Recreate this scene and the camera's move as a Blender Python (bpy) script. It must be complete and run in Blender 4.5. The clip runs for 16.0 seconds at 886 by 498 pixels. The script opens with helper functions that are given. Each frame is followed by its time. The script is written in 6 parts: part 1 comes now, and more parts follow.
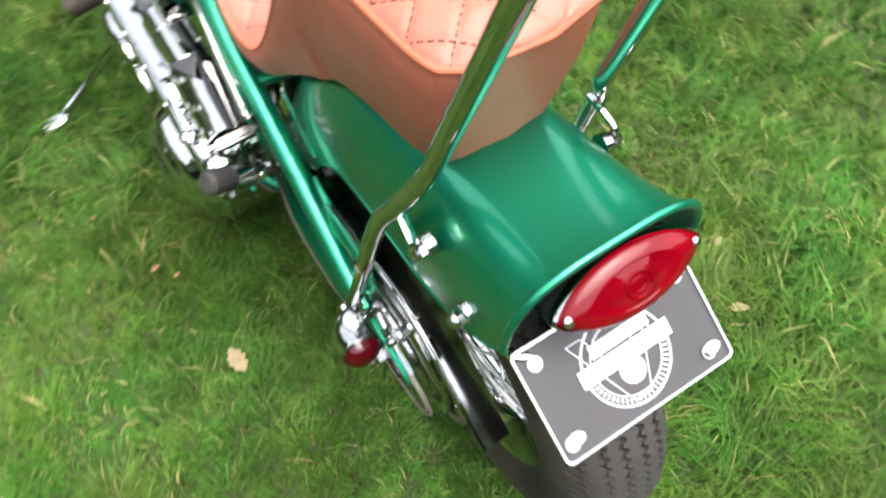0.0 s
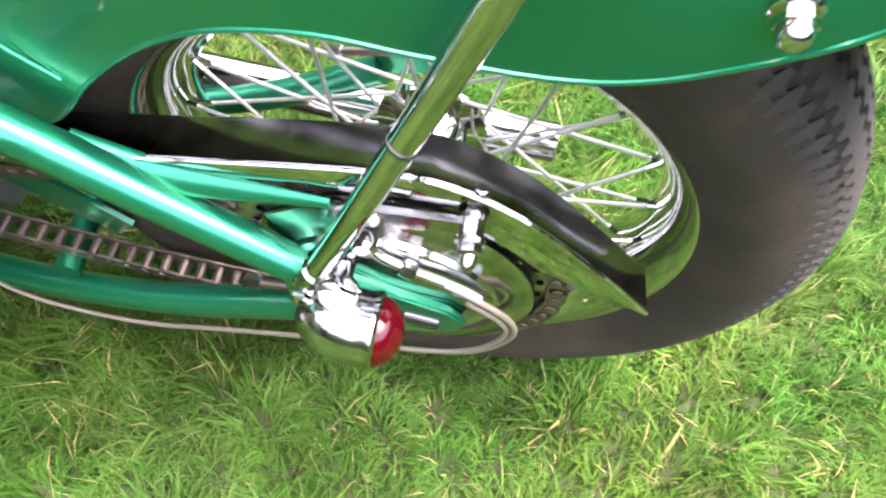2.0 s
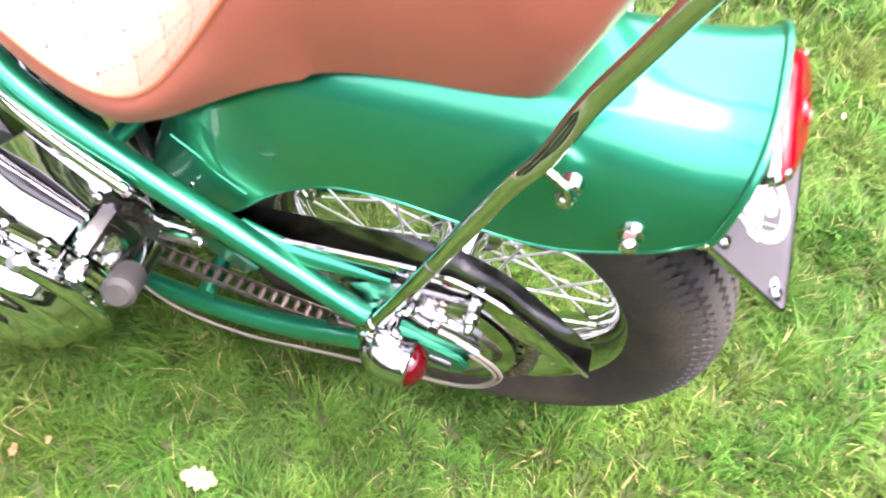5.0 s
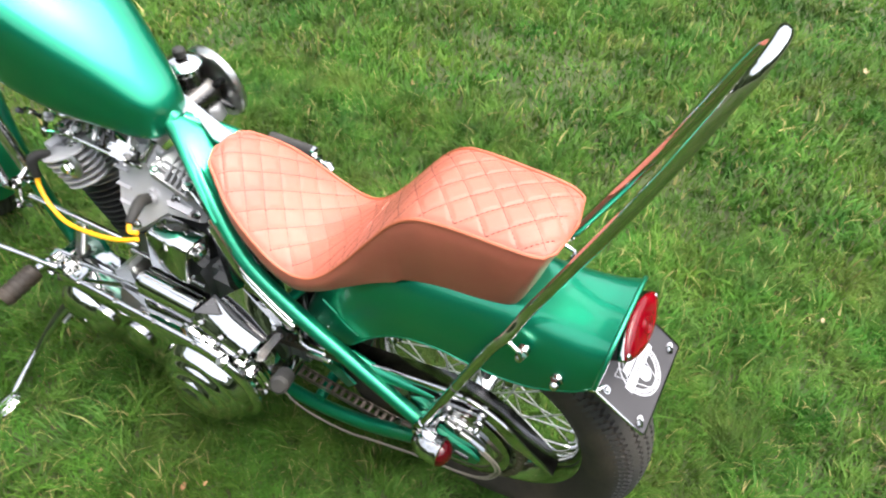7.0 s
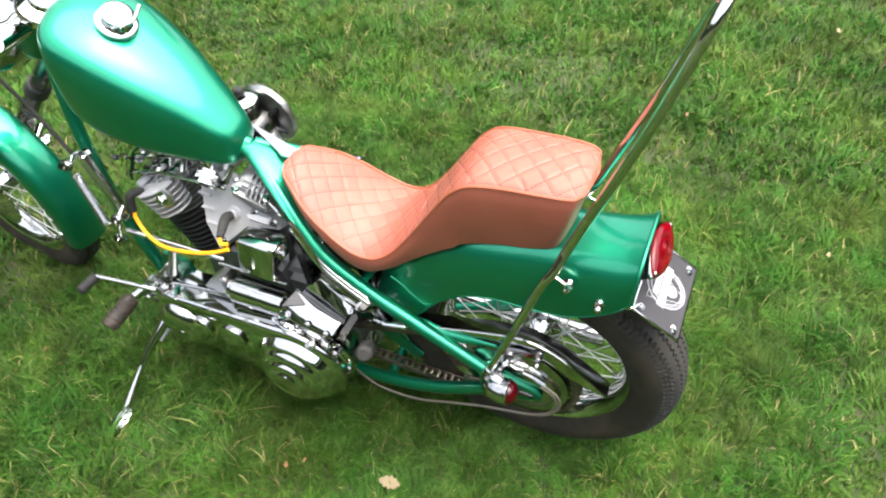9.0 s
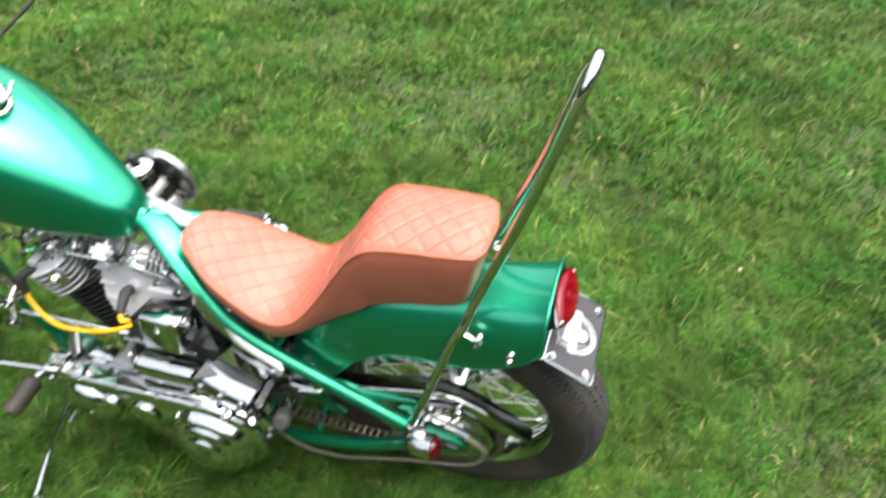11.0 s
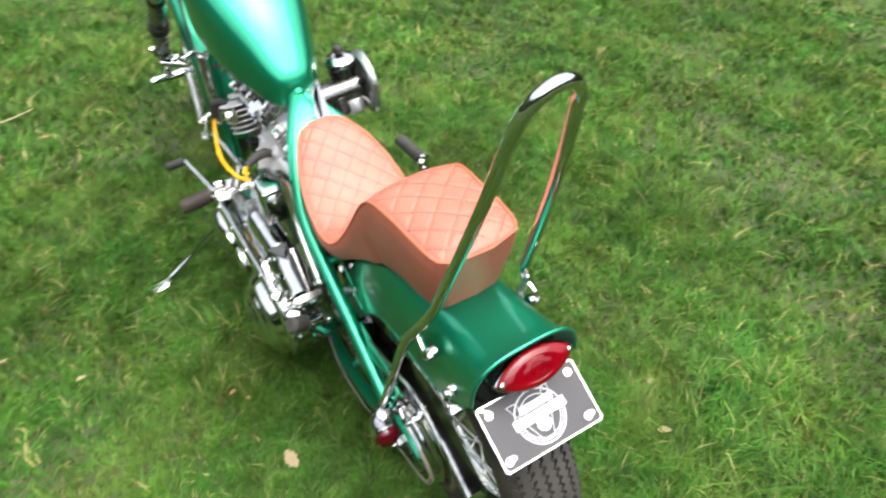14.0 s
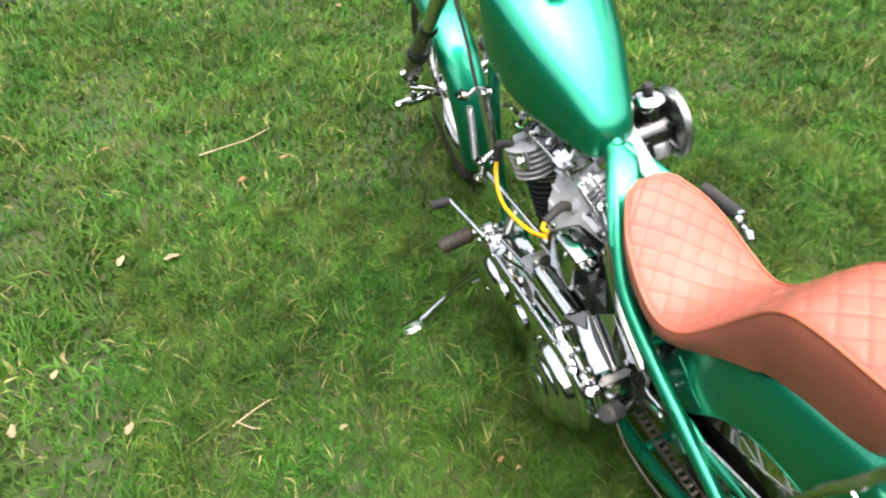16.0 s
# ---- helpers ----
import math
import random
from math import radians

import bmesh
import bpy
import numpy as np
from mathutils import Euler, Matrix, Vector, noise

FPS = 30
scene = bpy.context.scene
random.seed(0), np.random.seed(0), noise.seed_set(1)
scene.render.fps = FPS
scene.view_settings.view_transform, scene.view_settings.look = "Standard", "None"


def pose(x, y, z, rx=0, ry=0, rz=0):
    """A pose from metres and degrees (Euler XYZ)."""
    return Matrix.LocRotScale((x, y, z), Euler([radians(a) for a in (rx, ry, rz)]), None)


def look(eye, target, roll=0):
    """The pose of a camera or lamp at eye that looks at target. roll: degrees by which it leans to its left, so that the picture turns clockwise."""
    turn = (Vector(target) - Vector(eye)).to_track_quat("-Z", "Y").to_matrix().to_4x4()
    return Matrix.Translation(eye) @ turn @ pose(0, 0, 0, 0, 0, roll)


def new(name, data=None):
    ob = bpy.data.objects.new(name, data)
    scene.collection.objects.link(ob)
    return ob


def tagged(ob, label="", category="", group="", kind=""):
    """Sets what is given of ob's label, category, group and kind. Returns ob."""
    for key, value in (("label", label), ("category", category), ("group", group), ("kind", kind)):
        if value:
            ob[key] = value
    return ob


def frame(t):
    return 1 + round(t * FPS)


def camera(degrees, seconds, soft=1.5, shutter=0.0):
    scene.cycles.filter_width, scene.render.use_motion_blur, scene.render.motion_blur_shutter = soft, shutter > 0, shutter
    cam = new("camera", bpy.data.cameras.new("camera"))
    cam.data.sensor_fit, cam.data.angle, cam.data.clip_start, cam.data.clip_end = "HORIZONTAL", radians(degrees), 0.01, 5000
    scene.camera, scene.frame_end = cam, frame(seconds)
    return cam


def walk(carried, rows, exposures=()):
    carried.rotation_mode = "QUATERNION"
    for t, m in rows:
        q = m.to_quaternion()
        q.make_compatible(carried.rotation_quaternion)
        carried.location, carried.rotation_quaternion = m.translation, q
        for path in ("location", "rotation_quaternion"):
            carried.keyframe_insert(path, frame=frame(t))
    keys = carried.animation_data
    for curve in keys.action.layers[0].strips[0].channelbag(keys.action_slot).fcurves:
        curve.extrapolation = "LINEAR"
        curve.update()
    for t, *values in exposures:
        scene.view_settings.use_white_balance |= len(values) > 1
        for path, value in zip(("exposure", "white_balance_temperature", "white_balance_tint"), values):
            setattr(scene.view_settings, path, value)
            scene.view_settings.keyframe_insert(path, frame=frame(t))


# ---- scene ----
cam = camera(64.8, 16.0, 2.1, 0.5)
PATH = [
    (0, (-0.258, -0.419, 1.027), (0.395, 0.52, -0.614), 4.2),
    (0.5, (-0.285, -0.303, 1.001), (0.551, 0.421, -0.665), 0.5),
    (1, (-0.351, -0.227, 0.952), (0.659, 0.195, -0.722), 2.1),
    (1.5, (-0.343, -0.156, 0.822), (0.755, -0.062, -0.847), 9.0),
    (2, (-0.317, -0.109, 0.704), (0.769, -0.077, -0.975), 12.0),
    (2.5, (-0.324, -0.094, 0.694), (0.732, -0.042, -1.004), 10.8),
    (3, (-0.32, -0.098, 0.705), (0.782, -0.007, -0.962), 8.5),
    (3.2, (-0.319, -0.099, 0.704), (0.791, -0.001, -0.957), 8.9),
    (5.3, (-0.464, -0.16, 1.031), (0.669, 0.078, -0.6), 11.0),
    (5.5, (-0.495, -0.173, 1.094), (0.656, 0.07, -0.524), 10.9),
    (6, (-0.564, -0.189, 1.199), (0.682, 0.09, -0.34), 9.3),
    (6.5, (-0.621, -0.237, 1.282), (0.688, 0.196, -0.168), 8.1),
    (7, (-0.67, -0.298, 1.321), (0.628, 0.322, -0.069), 6.2),
    (7.5, (-0.765, -0.312, 1.364), (0.569, 0.369, 0.039), 4.3),
    (8, (-0.871, -0.333, 1.377), (0.511, 0.315, 0.085), 0.2),
    (8.2, (-0.89, -0.343, 1.384), (0.481, 0.3, 0.077), -0.7),
    (10.3, (-0.873, -0.339, 1.393), (0.426, 0.353, 0.039), -3.7),
    (10.5, (-0.862, -0.345, 1.394), (0.448, 0.313, 0.035), -3.8),
    (11, (-0.812, -0.378, 1.428), (0.605, 0.161, 0.124), -3.2),
    (11.5, (-0.817, -0.4, 1.449), (0.797, 0.055, 0.358), -0.6),
    (12, (-0.784, -0.527, 1.436), (0.798, -0.018, 0.323), -2.3),
    (12.5, (-0.71, -0.673, 1.423), (0.766, 0.013, 0.261), -2.1),
    (13, (-0.57, -0.66, 1.384), (0.818, 0.185, 0.218), 1.8),
    (13.5, (-0.494, -0.644, 1.345), (0.599, 0.439, 0.066), 3.7),
    (14, (-0.438, -0.714, 1.357), (0.371, 0.555, 0.04), 3.4),
    (14.5, (-0.453, -0.751, 1.353), (0.187, 0.589, 0.013), 1.1),
    (15, (-0.54, -0.668, 1.383), (0.003, 0.729, 0.059), 0.4),
    (15.5, (-0.626, -0.554, 1.372), (-0.143, 0.892, 0.078), -4.2),
    (16, (-0.634, -0.366, 1.352), (-0.191, 1.053, 0.014), -4.0),
]
# seconds, stops, kelvin, tint
EXPOSURES = [(0, 2.28, 6500, 10), (0.5, 2.35, 6500, 12), (1, 2.8, 6500, 20), (1.5, 3.0, 6500, 25), (2, 3.38, 6500, 25), (2.6, 3.42, 6500, 25), (3.2, 3.48, 6500, 19), (5.4, 3.5, 6500, 32),
             (6, 2.68, 6500, 18), (6.8, 2.24, 6500, 10), (10.5, 2.2, 6500, 10), (11.5, 2.17, 6500, 6), (13, 2.18, 6500, 6), (14.5, 2.1, 6500, 9), (16, 2.12, 6500, 10)]
walk(cam, [(t, look(eye, target, roll)) for t, eye, target, roll in PATH], EXPOSURES)

# ---- light ----
world = bpy.data.worlds.new("overcast_sky")
scene.world = world
world.use_nodes = True
wn = world.node_tree.nodes
wl = world.node_tree.links
sky = wn.new("ShaderNodeTexSky")
sky.sky_type = "NISHITA"
sky.sun_disc = False
sky.sun_elevation = radians(75)
sky.sun_rotation = radians(168)
sky.air_density = 1.0
sky.dust_density = 4.0
sky.ozone_density = 1.0
pale = wn.new("ShaderNodeHueSaturation")
pale.inputs["Saturation"].default_value = 0.35
wl.new(sky.outputs[0], pale.inputs["Color"])
wl.new(pale.outputs[0], wn["Background"].inputs[0])
wn["Background"].inputs[1].default_value = 0.15
sun = new("sun", bpy.data.lights.new("sun", "SUN"))
sun.data.energy = 1.0
sun.data.angle = radians(65)
sun.data.color = (1.0, 0.96, 0.9)
sun.matrix_world = look((0.3, -1.15, 5.0), (0, 0.2, 0))


# ---- materials ----
def material(name, colour=(0.5, 0.5, 0.5), rough=0.5, metal=0.0, coat=0.0, vary=0.0, scale=40.0, bump=0.0, bump_scale=200.0,
             spec=0.5, rough_vary=0.0, second=None, second_scale=8.0, island=0.0, per_object=0.0):
    """A principled surface with variation at two scales, uneven gloss and fine relief."""
    m = bpy.data.materials.new(name)
    m.use_nodes = True
    n, l = m.node_tree.nodes, m.node_tree.links
    b = n["Principled BSDF"]
    b.inputs["Roughness"].default_value = rough
    b.inputs["Metallic"].default_value = metal
    b.inputs["Coat Weight"].default_value = coat
    b.inputs["Coat Roughness"].default_value = 0.04
    b.inputs["Specular IOR Level"].default_value = spec
    tc = n.new("ShaderNodeTexCoord")
    base = n.new("ShaderNodeRGB")
    base.outputs[0].default_value = (*colour, 1)
    out = base.outputs[0]

    def noise_of(sc, detail=4):
        t = n.new("ShaderNodeTexNoise")
        t.inputs["Scale"].default_value = sc
        t.inputs["Detail"].default_value = detail
        l.new(tc.outputs["Object"], t.inputs["Vector"])
        return t.outputs["Fac"]

    if second:
        mix = n.new("ShaderNodeMix")
        mix.data_type = "RGBA"
        ramp = n.new("ShaderNodeValToRGB")
        ramp.color_ramp.elements[0].position, ramp.color_ramp.elements[1].position = 0.42, 0.66
        l.new(noise_of(second_scale), ramp.inputs[0])
        l.new(ramp.outputs[0], mix.inputs["Factor"])
        l.new(out, mix.inputs["A"])
        mix.inputs["B"].default_value = (*second, 1)
        out = mix.outputs["Result"]
    if vary or island or per_object:
        hsv = n.new("ShaderNodeHueSaturation")
        l.new(out, hsv.inputs["Color"])
        add = n.new("ShaderNodeMath")
        add.operation = "MULTIPLY_ADD"
        l.new(noise_of(scale), add.inputs[0])
        add.inputs[1].default_value, add.inputs[2].default_value = 2 * vary, 1 - vary
        val = add.outputs[0]
        for amount, node, socket in ((island, "ShaderNodeNewGeometry", "Random Per Island"), (per_object, "ShaderNodeObjectInfo", "Random")):
            if amount:
                g = n.new(node)
                a2 = n.new("ShaderNodeMath")
                a2.operation = "MULTIPLY_ADD"
                l.new(g.outputs[socket], a2.inputs[0])
                a2.inputs[1].default_value = 2 * amount
                s2 = n.new("ShaderNodeMath")
                s2.operation = "SUBTRACT"
                s2.inputs[1].default_value = amount
                l.new(val, a2.inputs[2])
                l.new(a2.outputs[0], s2.inputs[0])
                val = s2.outputs[0]
        l.new(val, hsv.inputs["Value"])
        out = hsv.outputs[0]
    l.new(out, b.inputs["Base Color"])
    if rough_vary:
        r = n.new("ShaderNodeMath")
        r.operation = "MULTIPLY_ADD"
        l.new(noise_of(25), r.inputs[0])
        r.inputs[1].default_value, r.inputs[2].default_value = 2 * rough_vary, rough - rough_vary
        l.new(r.outputs[0], b.inputs["Roughness"])
    if bump:
        bp = n.new("ShaderNodeBump")
        bp.inputs["Strength"].default_value = bump
        bp.inputs["Distance"].default_value = 0.002
        l.new(noise_of(bump_scale, 6), bp.inputs["Height"])
        l.new(bp.outputs[0], b.inputs["Normal"])
    return m


GREEN = material("green_metallic_paint", (0.006, 0.262, 0.140), 0.36, 0.86, 0.7, vary=0.05, scale=900, rough_vary=0.04)
GREEN.node_tree.nodes["Principled BSDF"].inputs["Coat Roughness"].default_value = 0.10
CHROME = material("chrome", (0.54, 0.54, 0.535), 0.055, 1.0, rough_vary=0.03)
OLDCHROME = material("pitted_chrome", (0.46, 0.46, 0.455), 0.14, 1.0, vary=0.12, scale=160, bump=0.10, bump_scale=120, second=(0.30, 0.295, 0.285), second_scale=55, rough_vary=0.08)
STEEL = material("dull_steel", (0.45, 0.45, 0.44), 0.32, 1.0, vary=0.1, scale=60, rough_vary=0.1)
ALLOY = material("cast_alloy", (0.33, 0.33, 0.335), 0.45, 0.85, vary=0.12, scale=50, bump=0.3, bump_scale=400, rough_vary=0.1)
DARKSTEEL = material("dark_steel", (0.12, 0.115, 0.11), 0.26, 1.0, vary=0.15, scale=40, rough_vary=0.1)
HEADALLOY = material("pale_cast_alloy", (0.50, 0.49, 0.50), 0.55, 0.30, vary=0.10, scale=40, bump=0.25, bump_scale=500, rough_vary=0.1)
BARREL = material("matt_black_barrel", (0.010, 0.010, 0.011), 0.6, 0.0, vary=0.2, scale=60, bump=0.2, bump_scale=500, rough_vary=0.1)
BLACK = material("black_paint", (0.012, 0.012, 0.013), 0.25, 0.0, 0.4, vary=0.2, scale=60, rough_vary=0.1)
# chrome of the guard top; the fender's dark reflection is put into its colour
GUARD_DARKENED = material("dark_reflection_chrome", (0.40, 0.40, 0.41), 0.13, 1.0, vary=0.2, scale=60, rough_vary=0.07, second=(0.10, 0.095, 0.09), second_scale=30)
PEGRUBBER = material("brown_rubber", (0.045, 0.032, 0.022), 0.6, vary=0.25, scale=50, bump=0.3, second=(0.030, 0.024, 0.020), second_scale=18)
HOLE_BLACK = material("hole_shade_black", (0.004, 0.004, 0.004), 0.95, vary=0.2, scale=60, spec=0.05)
RUBBER = material("black_rubber", (0.014, 0.0135, 0.0135), 0.75, vary=0.2, scale=60, bump=0.3, second=(0.035, 0.032, 0.028), second_scale=14)
TYRE = material("tyre_rubber", (0.024, 0.020, 0.016), 0.74, spec=0.35, vary=0.35, scale=55, bump=0.6, bump_scale=260, second=(0.058, 0.044, 0.031), second_scale=9)
TREAD = material("tread_rubber", (0.032, 0.031, 0.031), 0.72, spec=0.35, vary=0.25, scale=70, bump=0.4, bump_scale=300, second=(0.042, 0.038, 0.034), second_scale=9)
LEATHER = material("tan_leather", (0.378, 0.108, 0.070), 0.44, spec=0.45, vary=0.07, scale=30, bump=0.35, bump_scale=700, second=(0.335, 0.093, 0.061), second_scale=12, rough_vary=0.10)
PIPING = material("tan_piping", (0.34, 0.092, 0.044), 0.45, vary=0.1, scale=50)
THREAD = material("brown_thread", (0.06, 0.022, 0.012), 0.8, vary=0.2, scale=300)
REDLENS = material("red_lens", (0.135, 0.0004, 0.004), 0.06, 0.0, 0.0, spec=0.3, vary=0.5, scale=45, bump=0.12, bump_scale=60)
REDLENS.node_tree.nodes["Principled BSDF"].inputs["Transmission Weight"].default_value = 0.1
SIGNALRED = material("dark_red_lens", (0.052, 0.0004, 0.003), 0.08, spec=0.5, vary=0.5, scale=70, bump=0.1, bump_scale=90)
PLATE = material("dark_plate", (0.042, 0.040, 0.043), 0.45, 0.0, spec=0.3, vary=0.1, scale=30, rough_vary=0.08)
PRINT = material("white_print", (0.46, 0.46, 0.48), 0.45, vary=0.06, scale=60)
PLASTIC = material("pale_plastic", (0.30, 0.33, 0.38), 0.35, vary=0.1, scale=60)
YELLOW = material("yellow_plug_wire", (0.85, 0.40, 0.01), 0.4, vary=0.05, scale=80)
SPOKE = material("plated_spoke_steel", (0.66, 0.66, 0.65), 0.38, 0.75, vary=0.1, scale=80)
CHAIN = material("oily_chain_steel", (0.18, 0.145, 0.12), 0.42, 0.8, vary=0.25, scale=90, per_object=0.2)
CABLE = material("steel_cable", (0.25, 0.215, 0.18), 0.5, 0.4, vary=0.1, scale=90)
SOIL = material("lawn_soil", (0.033, 0.049, 0.012), 0.95, vary=0.35, scale=30, bump=0.6, bump_scale=90, second=(0.044, 0.046, 0.017), second_scale=24)
LEAFDRY = material("dry_leaf", (0.27, 0.22, 0.12), 0.8, vary=0.2, scale=70, per_object=0.2, second=(0.23, 0.16, 0.08), second_scale=30)
LEAFRED = material("russet_leaf", (0.22, 0.11, 0.05), 0.8, vary=0.2, scale=70, per_object=0.2)
TWIG = material("pale_twig", (0.36, 0.27, 0.17), 0.85, vary=0.25, scale=80)
STONE = material("pinkish_stone", (0.27, 0.20, 0.16), 0.85, vary=0.2, scale=18, bump=0.5, bump_scale=60, second=(0.22, 0.18, 0.15), second_scale=7, per_object=0.15)
STONE_GREY = material("grey_stone", (0.15, 0.15, 0.125), 0.85, vary=0.2, scale=18, bump=0.5, bump_scale=60, second=(0.11, 0.12, 0.09), second_scale=7)
STONE_PALE = material("pale_stone", (0.34, 0.33, 0.31), 0.8, vary=0.15, scale=18, bump=0.5, bump_scale=60, second=(0.34, 0.32, 0.30), second_scale=7)
STONE_RED = material("rust_stone", (0.21, 0.10, 0.06), 0.85, vary=0.2, scale=18, bump=0.5, bump_scale=60)
MULCH = material("bed_soil", (0.040, 0.024, 0.012), 0.95, spec=0.05, vary=0.3, scale=40, bump=0.8, bump_scale=60)


def grass_material(name, dark, light, dry, patch=1.6, pale=(0.085, 0.130, 0.027)):
    m = bpy.data.materials.new(name)
    m.use_nodes = True
    n, l = m.node_tree.nodes, m.node_tree.links
    b = n["Principled BSDF"]
    b.inputs["Roughness"].default_value = 0.5
    b.inputs["Specular IOR Level"].default_value = 0.10
    g = n.new("ShaderNodeNewGeometry")
    tc = n.new("ShaderNodeTexCoord")
    r = n.new("ShaderNodeValToRGB")
    e = r.color_ramp.elements
    e[0].position, e[0].color = 0.0, (*dark, 1)
    e[1].position, e[1].color = 0.92, (*light, 1)
    last = e.new(0.968)
    last.color = (*dry, 1)
    l.new(g.outputs["Random Per Island"], r.inputs[0])
    t = n.new("ShaderNodeTexNoise")
    t.inputs["Scale"].default_value = patch
    t.inputs["Detail"].default_value = 5
    l.new(tc.outputs["Object"], t.inputs["Vector"])
    h = n.new("ShaderNodeHueSaturation")
    a = n.new("ShaderNodeMath")
    a.operation = "MULTIPLY_ADD"
    a.inputs[1].default_value, a.inputs[2].default_value = 1.68, -0.74
    t3 = n.new("ShaderNodeTexNoise")
    t3.inputs["Scale"].default_value = patch * 7
    t3.inputs["Detail"].default_value = 3
    l.new(tc.outputs["Object"], t3.inputs["Vector"])
    both = n.new("ShaderNodeMath")
    both.operation = "MULTIPLY_ADD"
    both.inputs[1].default_value = 1.1
    l.new(t3.outputs["Fac"], both.inputs[0])
    l.new(t.outputs["Fac"], both.inputs[2])
    l.new(both.outputs[0], a.inputs[0])
    l.new(a.outputs[0], h.inputs["Value"])
    t2 = n.new("ShaderNodeTexNoise")
    t2.inputs["Scale"].default_value = patch * 2.3
    l.new(tc.outputs["Object"], t2.inputs["Vector"])
    a2 = n.new("ShaderNodeMath")
    a2.operation = "MULTIPLY_ADD"
    a2.inputs[1].default_value, a2.inputs[2].default_value = 0.10, 0.45
    l.new(t2.outputs["Fac"], a2.inputs[0])
    l.new(a2.outputs[0], h.inputs["Hue"])
    # paler olive patches of thin turf
    t4 = n.new("ShaderNodeTexNoise")
    t4.inputs["Scale"].default_value = patch * 3.1
    t4.inputs["Detail"].default_value = 4
    l.new(tc.outputs["Object"], t4.inputs["Vector"])
    r4 = n.new("ShaderNodeMapRange")
    r4.inputs["From Min"].default_value, r4.inputs["From Max"].default_value, r4.inputs["To Max"].default_value = 0.48, 0.72, 0.65
    l.new(t4.outputs["Fac"], r4.inputs["Value"])
    m4 = n.new("ShaderNodeMix")
    m4.data_type = "RGBA"
    l.new(r4.outputs[0], m4.inputs["Factor"])
    l.new(r.outputs[0], m4.inputs["A"])
    m4.inputs["B"].default_value = (*pale, 1)
    l.new(m4.outputs["Result"], h.inputs["Color"])
    l.new(h.outputs[0], b.inputs["Base Color"])
    # shading normals tilted upward, so blades look lit more from above
    up = n.new("ShaderNodeCombineXYZ")
    up.inputs["Z"].default_value = 1.0
    bend = n.new("ShaderNodeMix")
    bend.data_type = "VECTOR"
    bend.inputs["Factor"].default_value = 0.32
    l.new(g.outputs["Normal"], bend.inputs["A"])
    l.new(up.outputs[0], bend.inputs["B"])
    unit = n.new("ShaderNodeVectorMath")
    unit.operation = "NORMALIZE"
    l.new(bend.outputs["Result"], unit.inputs[0])
    l.new(unit.outputs[0], b.inputs["Normal"])
    tr = n.new("ShaderNodeBsdfTranslucent")
    l.new(h.outputs[0], tr.inputs["Color"])
    mx = n.new("ShaderNodeMixShader")
    mx.inputs[0].default_value = 0.2
    l.new(b.outputs[0], mx.inputs[1])
    l.new(tr.outputs[0], mx.inputs[2])
    l.new(mx.outputs[0], n["Material Output"].inputs["Surface"])
    return m


GRASS = grass_material("lawn_grass", (0.025, 0.079, 0.009), (0.065, 0.140, 0.018), (0.25, 0.21, 0.085))
BEDLEAF = grass_material("bed_foliage", (0.048, 0.115, 0.012), (0.095, 0.200, 0.022), (0.13, 0.23, 0.035), 3.0, (0.11, 0.20, 0.03))
STRAPLEAF = grass_material("strap_foliage", (0.050, 0.105, 0.035), (0.13, 0.20, 0.09), (0.17, 0.24, 0.13), 3.0, (0.11, 0.17, 0.07))


# ---- shape helpers ----
def finish(bm, name, mat, smooth=True):
    bmesh.ops.recalc_face_normals(bm, faces=bm.faces)
    me = bpy.data.meshes.new(name)
    bm.to_mesh(me)
    bm.free()
    me.materials.append(mat)
    if smooth:
        me.shade_smooth()
        me.set_sharp_from_angle(angle=radians(38))
    return me


def part(name, bm, mat, parent, label="", smooth=True):
    """One mesh object under a thing or a part."""
    ob = new(name, finish(bm, name, mat, smooth) if isinstance(bm, bmesh.types.BMesh) else bm)
    ob.parent = parent
    return tagged(ob, label)


def curve_through(pts, n=10, closed=False):
    """Points of a smooth curve through pts."""
    P = [Vector(p) for p in pts]
    if len(P) == 2:
        return [P[0].lerp(P[1], i / n) for i in range(n + 1)]
    out = []
    m = len(P)
    for i in range(m if closed else m - 1):
        p1, p2 = P[i], P[(i + 1) % m]
        p0 = P[i - 1] if i or closed else p1 * 2 - p2
        p3 = P[(i + 2) % m] if closed or i + 2 < m else p2 * 2 - p1
        for k in range(n):
            t = k / n
            out.append(0.5 * ((2 * p1) + (p2 - p0) * t + (2 * p0 - 5 * p1 + 4 * p2 - p3) * t * t + (3 * p1 - p0 - 3 * p2 + p3) * t ** 3))
    if not closed:
        out.append(P[-1])
    return out


def rings(bm, loops, closed=False, caps=True):
    """Skins loops of points with equal counts."""
    vs = [[bm.verts.new(p) for p in loop] for loop in loops]
    m = len(vs[0])
    for i in range(len(vs) if closed else len(vs) - 1):
        a, b = vs[i], vs[(i + 1) % len(vs)]
        for k in range(m):
            bm.faces.new((a[k], a[(k + 1) % m], b[(k + 1) % m], b[k]))
    if caps and not closed:
        bm.faces.new(vs[0][::-1])
        bm.faces.new(vs[-1])
    return bm


